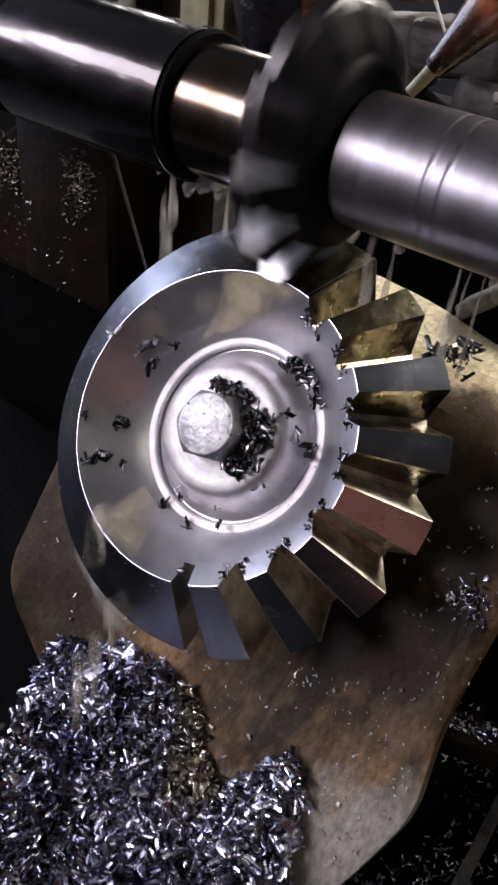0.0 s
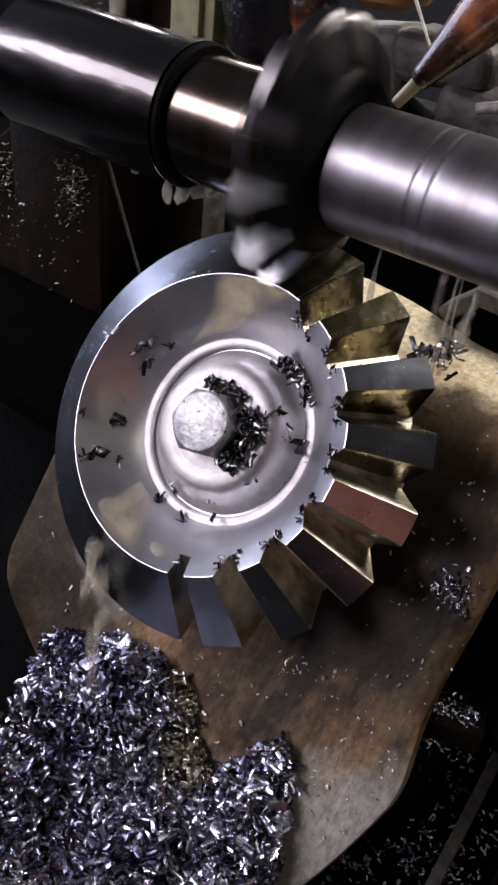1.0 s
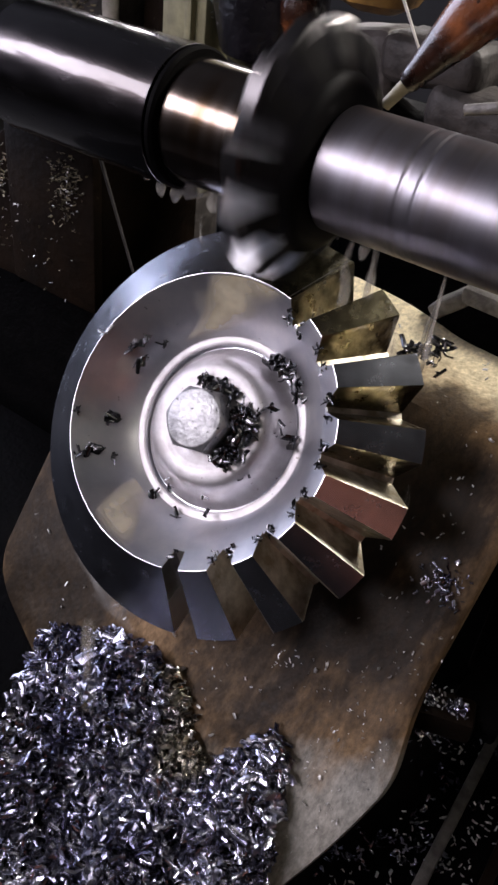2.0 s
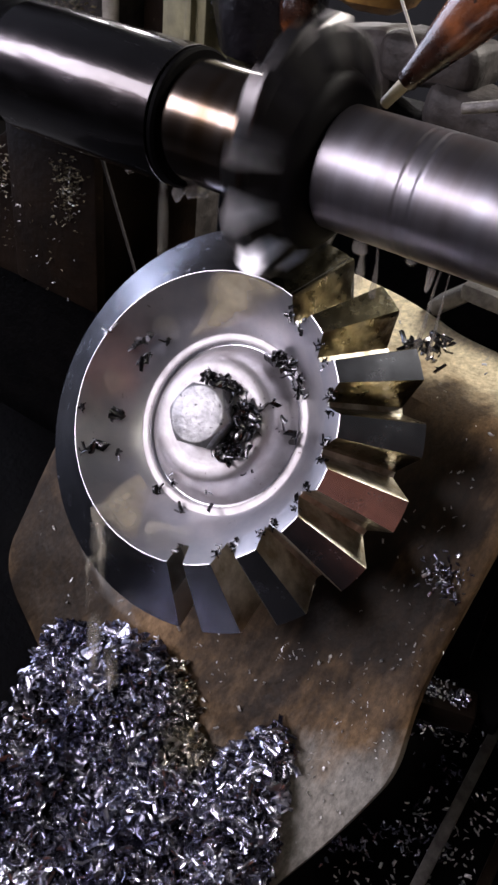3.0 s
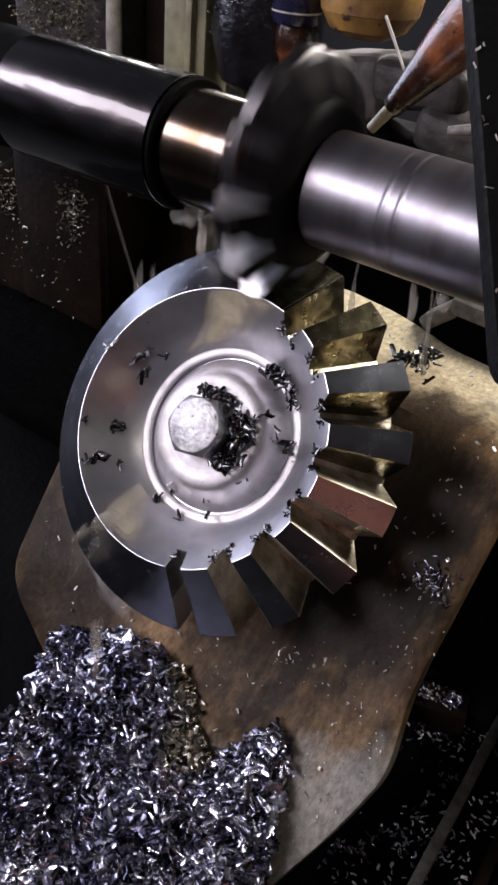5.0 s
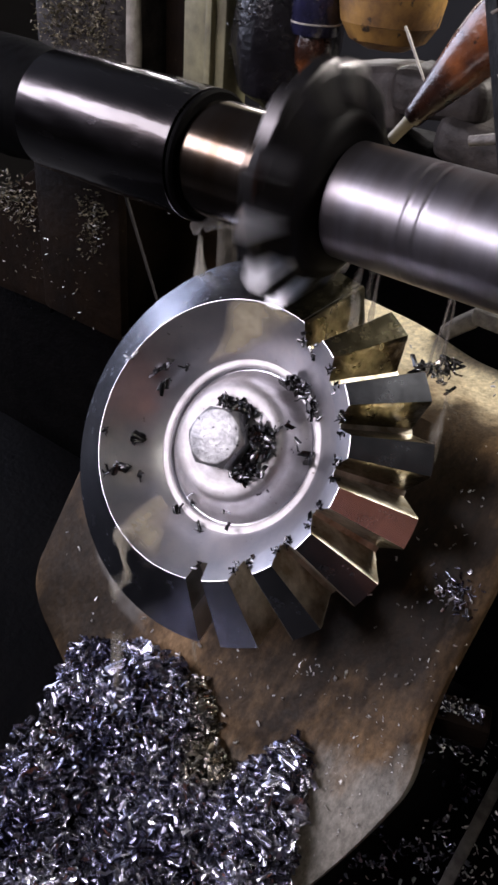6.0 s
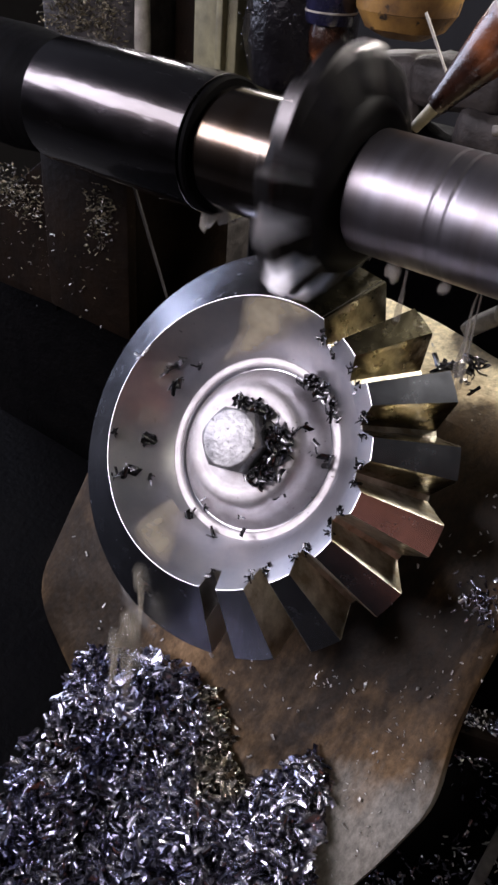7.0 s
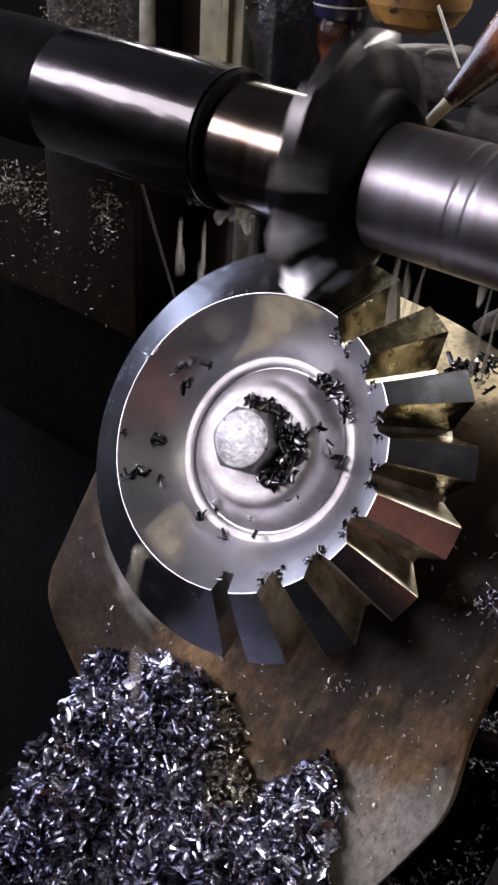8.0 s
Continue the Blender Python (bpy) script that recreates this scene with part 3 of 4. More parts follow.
def chip_heap():
    rng = random.Random(5)
    places, i = [], 0
    while i < 9500:
        x, y = rng.uniform(-0.10, 0.118), rng.uniform(-0.20, 0.0)
        z = heap_height(x, y)
        # only in front of the dividing head, and not past the heap's ragged foot
        if -0.788 * y + 0.616 * z < -0.0530:
            continue
        edge = 0.090 - 0.35 * (y + 0.035) + 0.008 * noise.noise(Vector((y * 70, 1, 1)))
        if x > edge:
            continue
        if x < -0.058 - 0.3 * (y + 0.09) + 0.012 * noise.noise(Vector((y * 50, 4, 1))):
            continue
        if abs(x + 0.062) < 0.02 and abs(y + 0.105) < 0.012 and rng.random() < 0.8:
            continue
        places.append((x, y, z + rng.uniform(-0.005, 0.003)))
        i += 1
    ob = part_of("chip_heap", chip_mesh(places, rng, 0.0078), CHIP, None, "", False)
    return tagged(ob, "heap of small curled blue-grey steel chips", "metal chips", kind="stuff")


chip_heap()


def heap_core():
    """The packed swarf under the loose chips, black to paint the shade between them."""
    bm = bmesh.new()
    nx, ny = 44, 36
    rows = []
    for j in range(ny + 1):
        row = []
        for i in range(nx + 1):
            x, y = -0.052 + 0.140 * i / nx, -0.205 + 0.13 * j / ny
            z = heap_height(x, y) - 0.006
            row.append(bm.verts.new((x, y, z)))
        rows.append(row)
    grid_faces(bm, rows, False)
    # the heap goes down to the table on all sides
    rim = rows[0] + [r[-1] for r in rows[1:]] + rows[-1][-2::-1] + [r[0] for r in rows[-2:0:-1]]
    low = [bm.verts.new((v.co.x, v.co.y, -0.236)) for v in rim]
    for k in range(len(rim)):
        bm.faces.new((rim[k], rim[k - 1], low[k - 1], low[k]))
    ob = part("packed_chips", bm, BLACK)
    return tagged(ob, "packed steel chips under the heap, black for the shade between chips", "metal chips", kind="stuff")


heap_core()


def strewn(label, spots, mat, seed, size, flat=True):
    """Loose chips round spots (x, y, z, spread, count) of the gear's space."""
    rng = random.Random(seed)
    places = []
    for x, y, z, spread, count in spots:
        for _ in range(count):
            places.append((x + rng.gauss(0, spread), y + rng.gauss(0, spread), z + abs(rng.gauss(0, spread * 0.35))))
    ob = part_of("loose_chips", chip_mesh(places, rng, size), mat, None, "", False, GEAR)
    return tagged(ob, label, "metal chips", kind="stuff")


def dish(x, y):
    r = math.hypot(x, y)
    return 0.0008 + (r - 0.0433) / 0.0225 * 0.0234


strewn("clump of dark steel chips against the bolt", [(0.0175, 0.004, 0.0142, 0.0042, 100), (0.0155, -0.007, 0.0140, 0.003, 45), (0.017, 0.011, 0.0142, 0.0034, 50), (0.0055, 0.0172, 0.0145, 0.0018, 22), (-0.0005, 0.0178, 0.0150, 0.0014, 14), (-0.0090, 0.0165, 0.0150, 0.0014, 14),
                                                    (-0.004, 0.0165, 0.0140, 0.0018, 10)], CHIP_DARK, 3, 0.0058)
strewn("clump of steel chips on the hub rim", [(0.012, 0.0385, 0.003, 0.0022, 16), (0.020, 0.0365, 0.003, 0.002, 18), (0.0262, 0.0322, 0.003, 0.0017, 16), (0.030, 0.0285, 0.003, 0.0014, 8),
                                             (0.0375, 0.0100, 0.003, 0.0012, 4)], CHIP_DARK, 4, 0.0056)
strewn("few steel crumbs round the washer", [(0.030, 0.012, 0.006, 0.002, 5), (0.026, -0.014, 0.009, 0.002, 6), (0.014, -0.028, 0.006, 0.003, 5), (0.025, 0.018, 0.009, 0.002, 4), (-0.006, -0.034, 0.004, 0.002, 3)], CHIP_DARK, 6, 0.0040)
strewn("wet steel chips on the dividing head beside the gear", [(0.047, 0.074, -0.054, 0.0035, 14), (0.060, 0.078, -0.054, 0.0040, 26), (0.053, 0.076, -0.054, 0.003, 10)], CHIP_DARK, 7, 0.0064)
strewn("patch of fine bright chips on the dividing head", [(0.112, -0.019, -0.0545, 0.005, 110)], CHIP, 8, 0.0030)


def plate_specks():
    rng = random.Random(11)
    places = []
    for _ in range(230):
        x, y = rng.uniform(-0.115, 0.122), rng.uniform(-0.20, 0.085)
        if math.hypot(x, y) < 0.07:
            continue
        if y > -0.11 and rng.random() < 0.35 or y < -0.095 - 0.72 * (x + 0.129):
            continue
        places.append((x, y, -0.0535 + 0.002 * noise.noise(Vector((x * 26, y * 26, 7)))))
    ob = part_of("loose_chips", chip_mesh(places, rng, 0.0027), SPECK, None, "", False, GEAR)
    tagged(ob, "scattered small bright chips on the oily dividing head", "metal chips", kind="stuff")
    places = []
    while len(places) < 280:
        x, y = rng.uniform(0.0, 0.128), rng.uniform(-0.20, 0.085)
        if math.hypot(x, y) < 0.10 or noise.noise(Vector((x * 30, y * 30, 4))) < -0.1 or x > 0.128 + 0.25 * min(0.0, y + 0.11):
            continue
        places.append((x, y, -0.0543 + 0.002 * noise.noise(Vector((x * 26, y * 26, 7))) - (1.25 * max(0.0, y - 0.045) * min(1.0, max(0.0, y - 0.045) / 0.03))))
    ob = part_of("loose_chips", chip_mesh(places, rng, 0.0014), SPECK, None, "", False, GEAR)
    return tagged(ob, "fine bright metal grit on the oily dividing head", "metal grit", kind="stuff")


plate_specks()


def single_chips():
    rng = random.Random(21)
    for x, y in ((-0.0425, 0.0231), (-0.0495, 0.0204), (-0.0533, 0.0153), (-0.0486, 0.0131), (-0.0502, 0.0092), (-0.0486, -0.0170), (-0.0482, -0.0205), (-0.0584, -0.0226),
                 (-0.0484, -0.0412), (-0.0473, -0.0375), (-0.0454, -0.0353), (-0.0380, -0.0355), (0.0027, -0.0446), (-0.0150, -0.0415)):
        m = GEAR @ pose(x, y, dish(x, y) + 0.0008, 0, 0, rng.uniform(0, 360))
        ob = part_of("steel_chip", chip_mesh([(0, 0, 0), (0.0014, 0.0016, 0.0004), (-0.0012, 0.0008, 0.0003)], rng, 0.0064), CHIP_DARK, None, "", False, m)
        tagged(ob, "small dark curled steel chip lying on the gear", "metal chip", "chips on the gear")
    ob = part_of("steel_chip", chip_mesh([(0, 0, 0)], rng, 0.0055), CHIP_DARK, None, "", False, GEAR @ pose(-0.0075, -0.0315, 0.0090))
    tagged(ob, "small dark curled steel chip lying on the washer", "metal chip", "chips on the gear")
    ob = part_of("steel_chip", chip_mesh([(0, 0, 0), (0.002, 0.002, 0), (0.001, -0.001, 0.0006)], rng, 0.0075), SPECK, None, "", False, GEAR @ pose(-0.0645, 0.0165, 0.0238))
    tagged(ob, "bright sliver caught on the gear's rim", "metal chip", "chips on the gear")


single_chips()


def burrs():
    body = bpy.data.objects["conical_gear"]
    rng = random.Random(31)
    for a in (-70, -50, -30, -10, 10, 30, 50, 70):
        places = []
        for side in (-1, 1):
            for k in range(7):
                ang, r = radians(a + side * rng.uniform(2.0, 5.4)), 0.0585 + rng.uniform(-0.001, 0.004)
                places.append((r * math.cos(ang), r * math.sin(ang), dish(r, 0) + 0.0006))
        if a == -70:
            places = places[:3]
        part_of("burr", chip_mesh(places, rng, 0.0038), CHIP_DARK, body, "dark ragged burr", False)["kind"] = "stuff"


burrs()


# ---- behind the arbor ----
def stuck_chips(parent, spots, seed, size, mat=None):
    """Chips caked onto a thing, round spots (x, y, z, sx, sy, sz, count) of its space."""
    rng = random.Random(seed)
    places = []
    for x, y, z, sx, sy, sz, count in spots:
        places += [(x + rng.triangular(-sx, sx), y + rng.uniform(-sy, sy), z + rng.triangular(-sz, sz)) for _ in range(count)]
    ob = part_of("caked_swarf", chip_mesh(places, rng, size), mat or CHIP, parent, "chips caked on in oil", False)
    ob["kind"] = "stuff"
    return ob


def background():
    t = empty("caked_block", pose(-0.385, 0.30, 0.14), "dark casting caked with fine green-grey chips", "casting")
    part("block", box(0.115, 0.10, 0.16, 0.012), GREY_SCALE, t)
    stuck_chips(t, [(-0.022, -0.052, -0.02, 0.034, 0.003, 0.060, 700), (0.022, -0.052, -0.02, 0.034, 0.003, 0.060, 800)], 41, 0.0034, CAKE)
    bm = lumpy([(0, 0.20), (0.0072, 0.20), (0.0076, 0.05), (0.0088, 0.0), (0.0074, -0.032), (0.003, -0.040), (0, -0.041)], 32, 0.0006, 60, 2)
    tagged(part("white_post", bm, PALE, None, "", True, pose(-0.333, 0.262, 0.100)), "worn white painted post with a rounded end", "post")
    t = empty("brown_panel", pose(-0.297, 0.30, 0.0), "dark brown stained machine panel", "panel")
    part("sheet", box(0.050, 0.02, 0.7, 0.002), IRON, t, "", True, pose(0, 0, -0.05))
    t = empty("olive_post", pose(-0.250, 0.27, 0.0), "olive painted machine guard post", "post")
    post = part("post", box(0.042, 0.03, 0.300, 0.003), OLIVE, t, "", True, pose(0, 0, 0.13))
    # the post's lower half is coloured dark to paint its shade
    part("foot", box(0.044, 0.032, 0.418, 0.003), GREY_SCALE, t, "foot coloured darker for the shade under the arbor", True, pose(0, 0, -0.231))
    part("strip", box(0.006, 0.006, 0.298, 0.001), OLIVE, post, "", True, pose(0.009, -0.018, 0))
    t = empty("oily_motor", pose(-0.182, 0.27, 0.135), "black oily round motor housing caked with chips", "motor")
    bm = lumpy([(0, -0.05), (0.025, -0.05), (0.036, -0.04), (0.040, -0.01), (0.038, 0.03), (0.030, 0.06), (0, 0.06)], 40, 0.005, 55, 5, "Z")
    part("housing", bm, OILY_BLACK, t)
    stuck_chips(t, [(0.0, -0.037, 0.02, 0.022, 0.003, 0.03, 190), (-0.02, -0.032, 0.0, 0.012, 0.004, 0.03, 70)], 42, 0.0026, CHIP_DARK)
    stuck_chips(t, [(-0.008, -0.038, 0.026, 0.014, 0.003, 0.02, 40)], 43, 0.0024, SPECK)
    t = empty("blue_knob", pose(-0.147, 0.25, 0.140), "dark blue knob with a copper collar", "knob")
    cap = part("cap", lathe([(0, 0.05), (0.015, 0.05), (0.017, 0.04), (0.017, 0.004), (0.0155, 0.0), (0, 0.0)], 40), BLUE, t)
    part("bead", lathe([(0.0168, 0.0066), (0.0174, 0.007), (0.0174, 0.0078), (0.0168, 0.0082)], 40), PALE, cap, "thin pale bead")
    part("collar", lathe([(0, 0.0), (0.0120, 0.0), (0.0135, -0.006), (0.0125, -0.018), (0.009, -0.024), (0.007, -0.05), (0, -0.05)], 40), AMBER, t, "copper brown collar")
    t = empty("ochre_cap", pose(-0.100, 0.265, 0.147), "chipped ochre painted round cap", "cap")
    part("barrel", lumpy([(0, 0.09), (0.034, 0.09), (0.0345, 0.02), (0.0320, 0.006), (0, 0.006)], 48, 0.0012, 50, 7), OCHRE, t)
    part("dome", lumpy([(0, 0.0059), (0.0319, 0.0059), (0.026, -0.004), (0.014, -0.010), (0, -0.0115)], 48, 0.0012, 50, 7), OCHRE, t, "oil-stained rounded end")
    t = empty("grey_casting", pose(-0.075, 0.285, 0.085), "rough grey casting caked with scale and oil", "casting")
    for k, (x, z, sx, sz) in enumerate(((-0.035, 0.018, 0.060, 0.045), (0.020, 0.030, 0.070, 0.030), (0.06, 0.005, 0.07, 0.03), (-0.01, -0.02, 0.06, 0.04))):
        bm = box(sx, 0.05, sz, 0.010, 3)
        bmesh.ops.subdivide_edges(bm, edges=bm.edges[:], cuts=3, use_grid_fill=True)
        bm.normal_update()
        roughen(bm, (0.002, 0.002, 0.003, 0.003)[k], 45, k)
        part("lump", bm, (CAST_GREY, GREY_SCALE, GREY_SCALE, BLACK)[k], t, "", True, pose(x, -0.004 * k, z, 0, 8 * k - 10, 0))
    t = empty("back_casting", pose(0.02, 0.40, -0.10), "dark greasy machine casting behind the arbor", "casting")
    part("block", box(0.62, 0.08, 0.92, 0.01), BLACK, t, "", True, pose(0, 0, -0.31))
    part("ledge", box(0.14, 0.03, 0.012, 0.003), GREY_SCALE, t, "", True, pose(0.06, -0.11, 0.20, 0, 4, 0))
    part("ledge", box(0.14, 0.06, 0.02, 0.003), IRON, t, "", True, pose(0.09, -0.07, 0.17))
    # a thin pale rod behind the nozzle and a leaning wire on the column side
    rod("thin_rod", (-0.053, 0.20, 0.162), (-0.034, 0.20, 0.134), 0.0008, PALE, "thin pale steel rod beside the nozzle", "rod")
    rod("leaning_wire", (-0.196, 0.10, 0.098), (-0.140, 0.10, -0.03), 0.0010, GREY_SCALE, "thin rusty wire leaning behind the arbor", "wire")
    bar = rod("bar", (-0.008, -0.230, 0.2180), (0.090, -0.224, 0.2460), 0.0028, RAIL, "", "")
    bar.parent = t
    part("bracket", box(0.010, 0.21, 0.010, 0.001), IRON, t, "", True, pose(0.088, -0.122, 0.246))
    part("upright", box(0.012, 0.02, 0.12, 0.001), IRON, t, "", True, pose(0.088, -0.01, 0.20))
    t = empty("guide_rail", pose(0.04, 0.17, 0.018), "dull grey bent metal strip behind the dividing head", "strip")
    part("arm", box(0.024, 0.02, 0.009, 0.002), RAIL, t, "", True, pose(-0.007, 0, 0.0, 0, -42, 0))
    part("bar", box(0.09, 0.02, 0.010, 0.002), RAIL, t, "", True, pose(0.044, 0, 0.0085, 0, 2, 0))
    part("leg", box(0.012, 0.016, 0.26, 0.002), IRON, t, "", True, pose(0.08, 0.0, -0.12))


def rod(name, p0, p1, r, mat, label, category):
    p0, p1 = Vector(p0), Vector(p1)
    m = Matrix.Translation(p0) @ (p1 - p0).to_track_quat("Z", "Y").to_matrix().to_4x4()
    n_ = 8
    L = (p1 - p0).length
    prof = [(0, 0)] + [(r * (1 + 0.12 * math.sin(7 * k)), L * k / n_) for k in range(n_ + 1)] + [(0, L)]
    ob = part(name, lathe(prof, 12), mat, None, "", True, m)
    return tagged(ob, label, category) if label else ob


background()


def nozzle():
    tip, root = Vector((0.0025, 0.100, 0.1285)), Vector((0.052, 0.108, 0.196))
    m = Matrix.Translation(tip) @ (root - tip).to_track_quat("Z", "Y").to_matrix().to_4x4()
    t = empty("coolant_nozzle", m, "brown plastic coolant nozzle with a pale tip", "nozzle")
    part("tip", lathe([(0.0018, 0.0), (0.0026, 0.0), (0.0031, 0.013), (0.0033, 0.016), (0.0018, 0.016)], 32, True), TIP, t, "pale yellow tip")
    bm = lathe([(0, 0.0135), (0.0042, 0.0135), (0.0050, 0.0145), (0.0057, 0.020), (0.0078, 0.030), (0.0102, 0.041), (0.0122, 0.052), (0.0136, 0.063), (0.0141, 0.074), (0.0138, 0.085), (0.0118, 0.094), (0, 0.0965)], 48)
    part("body", bm, AMBER, t)
    part("hose", lathe([(0, 0.099), (0.0055, 0.099), (0.0055, 0.30), (0, 0.30)], 24), BLACK, t)
    return t


nozzle()


def column_dirt():
    c = bpy.data.objects["machine_column"]
    part("seam", box(0.0025, 0.004, 0.10, 0.0005), BLACK, c, "", True, pose(0.005, -0.0005, -0.028))
    part("cover", box(0.088, 0.010, 0.125, 0.004), IRON, c, "", True, pose(0.05, -0.004, -0.008))
    stuck_chips(c, [(-0.03, -0.006, 0.010, 0.040, 0.003, 0.022, 330), (0.070, -0.010, 0.026, 0.020, 0.002, 0.016, 120), (0.066, -0.010, 0.006, 0.018, 0.002, 0.024, 80), (0.0, -0.008, -0.03, 0.09, 0.003, 0.04, 60)], 51, 0.0030, CAKE)
    stuck_chips(c, [(0.0, -0.010, -0.02, 0.09, 0.002, 0.06, 70), (0.073, -0.011, 0.016, 0.009, 0.002, 0.022, 26), (-0.03, -0.008, 0.010, 0.035, 0.002, 0.02, 30)], 52, 0.0022, SPECK)


column_dirt()


# ---- right of the dividing head ----
def side_support():
    t = empty("side_support", pose(0.20, 0.02, -0.10), "black greasy support block beside the dividing head", "support block")
    part("block", box(0.085, 0.10, 0.26, 0.006), BLACK, t, "", True, pose(0.0, 0.14, 0.0))
    part("arm", box(0.026, 0.10, 0.012, 0.002), BLACK, t, "", True, pose(-0.052, 0.052, -0.012))
    part("ledge", box(0.032, 0.017, 0.014, 0.002), IRON, t, "", True, pose(-0.066, -0.003, -0.010, 0, 0, 20))
    stuck_chips(t, [(-0.074, -0.006, -0.002, 0.006, 0.005, 0.0015, 80), (-0.060, -0.001, -0.002, 0.007, 0.005, 0.0015, 80)], 61, 0.0026, CHIP)
    stuck_chips(t, [(-0.067, -0.004, -0.001, 0.012, 0.006, 0.0015, 40)], 62, 0.0020, SPECK)


side_support()


def table_dirt():
    rng = random.Random(71)
    places = []
    for _ in range(1900):
        x, y = rng.uniform(0.10, 0.30), rng.uniform(-0.16, 0.14)
        if noise.noise(Vector((x * 22, y * 22, 9))) < -0.05:
            continue
        places.append((x, y, -0.2335))
    ob = part_of("loose_chips", chip_mesh(places, rng, 0.0030), SPECK, None, "", False)
    tagged(ob, "fine bright chips strewn over the machine table", "metal chips", kind="stuff")
    places = []
    for _ in range(3200):
        x, y = rng.uniform(0.11, 0.26), rng.uniform(-0.12, 0.14)
        if noise.noise(Vector((x * 30, y * 30, 2))) + 0.5 * noise.noise(Vector((x * 90, y * 90, 2))) < 0.12:
            continue
        places.append((x, y, -0.2325))
    ob = part_of("loose_chips", chip_mesh(places, rng, 0.0038), CHIP, None, "", False)
    tagged(ob, "blue-grey chips in drifts on the machine table", "metal chips", kind="stuff")
    t = bpy.data.objects["machine_table"]
    for k in range(3):
        part("slot_lip", box(0.007, 0.40, 0.006, 0.0015), (RAIL, IRON, IRON)[k], t, "", True, pose(0.158 + 0.030 * k, 0.02, 0.003, 0, 0, 3))


table_dirt()


def splash_guard():
    top, low = Vector((0.0866, -0.0594, 0.2704)), Vector((0.1576, -0.1188, 0.1480))
    side = Vector((0.82, 0.57, 0.0))
    down = (low - top)
    L = down.length
    down.normalize()
    side = (side - down * side.dot(down)).normalized()
    m = Matrix.Translation(low) @ Matrix((side, -down, side.cross(-down))).transposed().to_4x4()
    t = empty("splash_guard", m, "black rubber splash guard hanging beside the arbor", "splash guard")
    outline = rounded([(0.0, 0.0, 0.007), (0.07, 0.0, 0.012), (0.07, L, 0.01), (0.0, L, 0.004)], 5)
    flap = part("flap", slab(outline, 0.006, 0.0015), RUBBER, t)
    rng = random.Random(81)
    part_of("caked_swarf", chip_mesh([(rng.uniform(-0.0005, 0.004), rng.uniform(0, L), 0.0005) for _ in range(22)], rng, 0.0014), PALE, flap, "pale crumbs", False)["kind"] = "stuff"
    part("hanger", box(0.05, 0.16, 0.005, 0.001), IRON, t, "", True, pose(0.035, L + 0.07, -0.009))


splash_guard()


def brown_block():
    """Out of view; a block added so its red-brown is mirrored in the steel."""
    t = empty("mirrored_block", pose(0.648, -0.316, -0.02, 0, 0, 64), "unseen red-brown block added to be mirrored in the steel", "cabinet")
    part("red_panel", box(0.17, 0.04, 0.50, 0.006), RED, t, "", True, pose(0, 0, 0.12))
    part("dark_base", box(0.17, 0.05, 0.9525, 0.006), BLACK, t, "", True, pose(0, 0.0, -0.60625))


brown_block()


# ---- coolant ----
def film_piece(name, a0, a1, r0, r1, mat, label, seed, thick=0.0007):
    """A ragged sheet of liquid that lies on the gear's dished face between two angles."""
    bm = bmesh.new()
    na, nr = 14, 8
    cols_top, cols_low = [], []
    for i in range(na + 1):
        f = i / na
        lo = r0 + (r1 - r0) * (0.28 * abs(2 * f - 1) ** 2 + 0.12 * noise.noise(Vector((f * 4, seed, 0))))
        hi = r1 - (r1 - r0) * (0.30 * abs(2 * f - 1) ** 2 + 0.12 * noise.noise(Vector((f * 5, seed, 5))))
        top, low = [], []
        for j in range(nr + 1):
            r = lo + (hi - lo) * j / nr
            a = radians(a0 + (a1 - a0) * f)
            e = math.sin(math.pi * j / nr) ** 0.5 * math.sin(math.pi * (0.03 + 0.94 * f)) ** 0.5
            h = dish(r, 0) + 0.0002
            top.append(bm.verts.new((r * math.cos(a), r * math.sin(a), h + thick * e * (1 + 0.5 * noise.noise(Vector((r * 200, a * 9, seed)))))))
        cols_top.append(top)
    grid_faces(bm, cols_top, False)
    ob = part(name, bm, mat, None, "", True, GEAR)
    depth = ob.data.attributes.new("depth", "FLOAT", "POINT")
    for i in range(na + 1):
        for j in range(nr + 1):
            depth.data[i * (nr + 1) + j].value = (math.sin(math.pi * j / nr) * math.sin(math.pi * i / na)) ** 0.8
    return tagged(ob, label, "coolant", "coolant")


def flow_sheet(rows, label, seed, mat, thick=0.0008):
    """A sheet of liquid on the dished face; rows of (angle, radius) for its two sides, from its source on."""
    bm = bmesh.new()
    cols, fades = [], []
    na, nl = 10, 5 * (len(rows) - 1)
    for j in range(nl + 1):
        k = min(int(j / 5), len(rows) - 2)
        f = j / 5 - k
        a0, r0, a1, r1 = (rows[k][n] * (1 - f) + rows[k + 1][n] * f for n in range(4))
        col = []
        for i in range(na + 1):
            g = i / na + 0.04 * noise.noise(Vector((j * 0.6, i * 0.3, seed)))
            a, r = radians(a0 + (a1 - a0) * g), r0 + (r1 - r0) * g
            r = min(max(r, 0.0436), 0.0655)
            e = math.sin(math.pi * i / na)
            col.append(bm.verts.new((r * math.cos(a), r * math.sin(a), dish(r, 0) + 0.0002 + thick * e * (1 + 0.6 * noise.noise(Vector((i * 0.5, j * 0.4, seed)))))))
            fades.append(e ** 0.6 * min(1.0, (nl - j) / 4))
        cols.append(col)
    grid_faces(bm, cols, False)
    ob = part("coolant_film", bm, mat, None, "", True, GEAR)
    depth = ob.data.attributes.new("depth", "FLOAT", "POINT")
    for n, f in enumerate(fades):
        depth.data[n].value = f
    return tagged(ob, label, "coolant", "coolant")


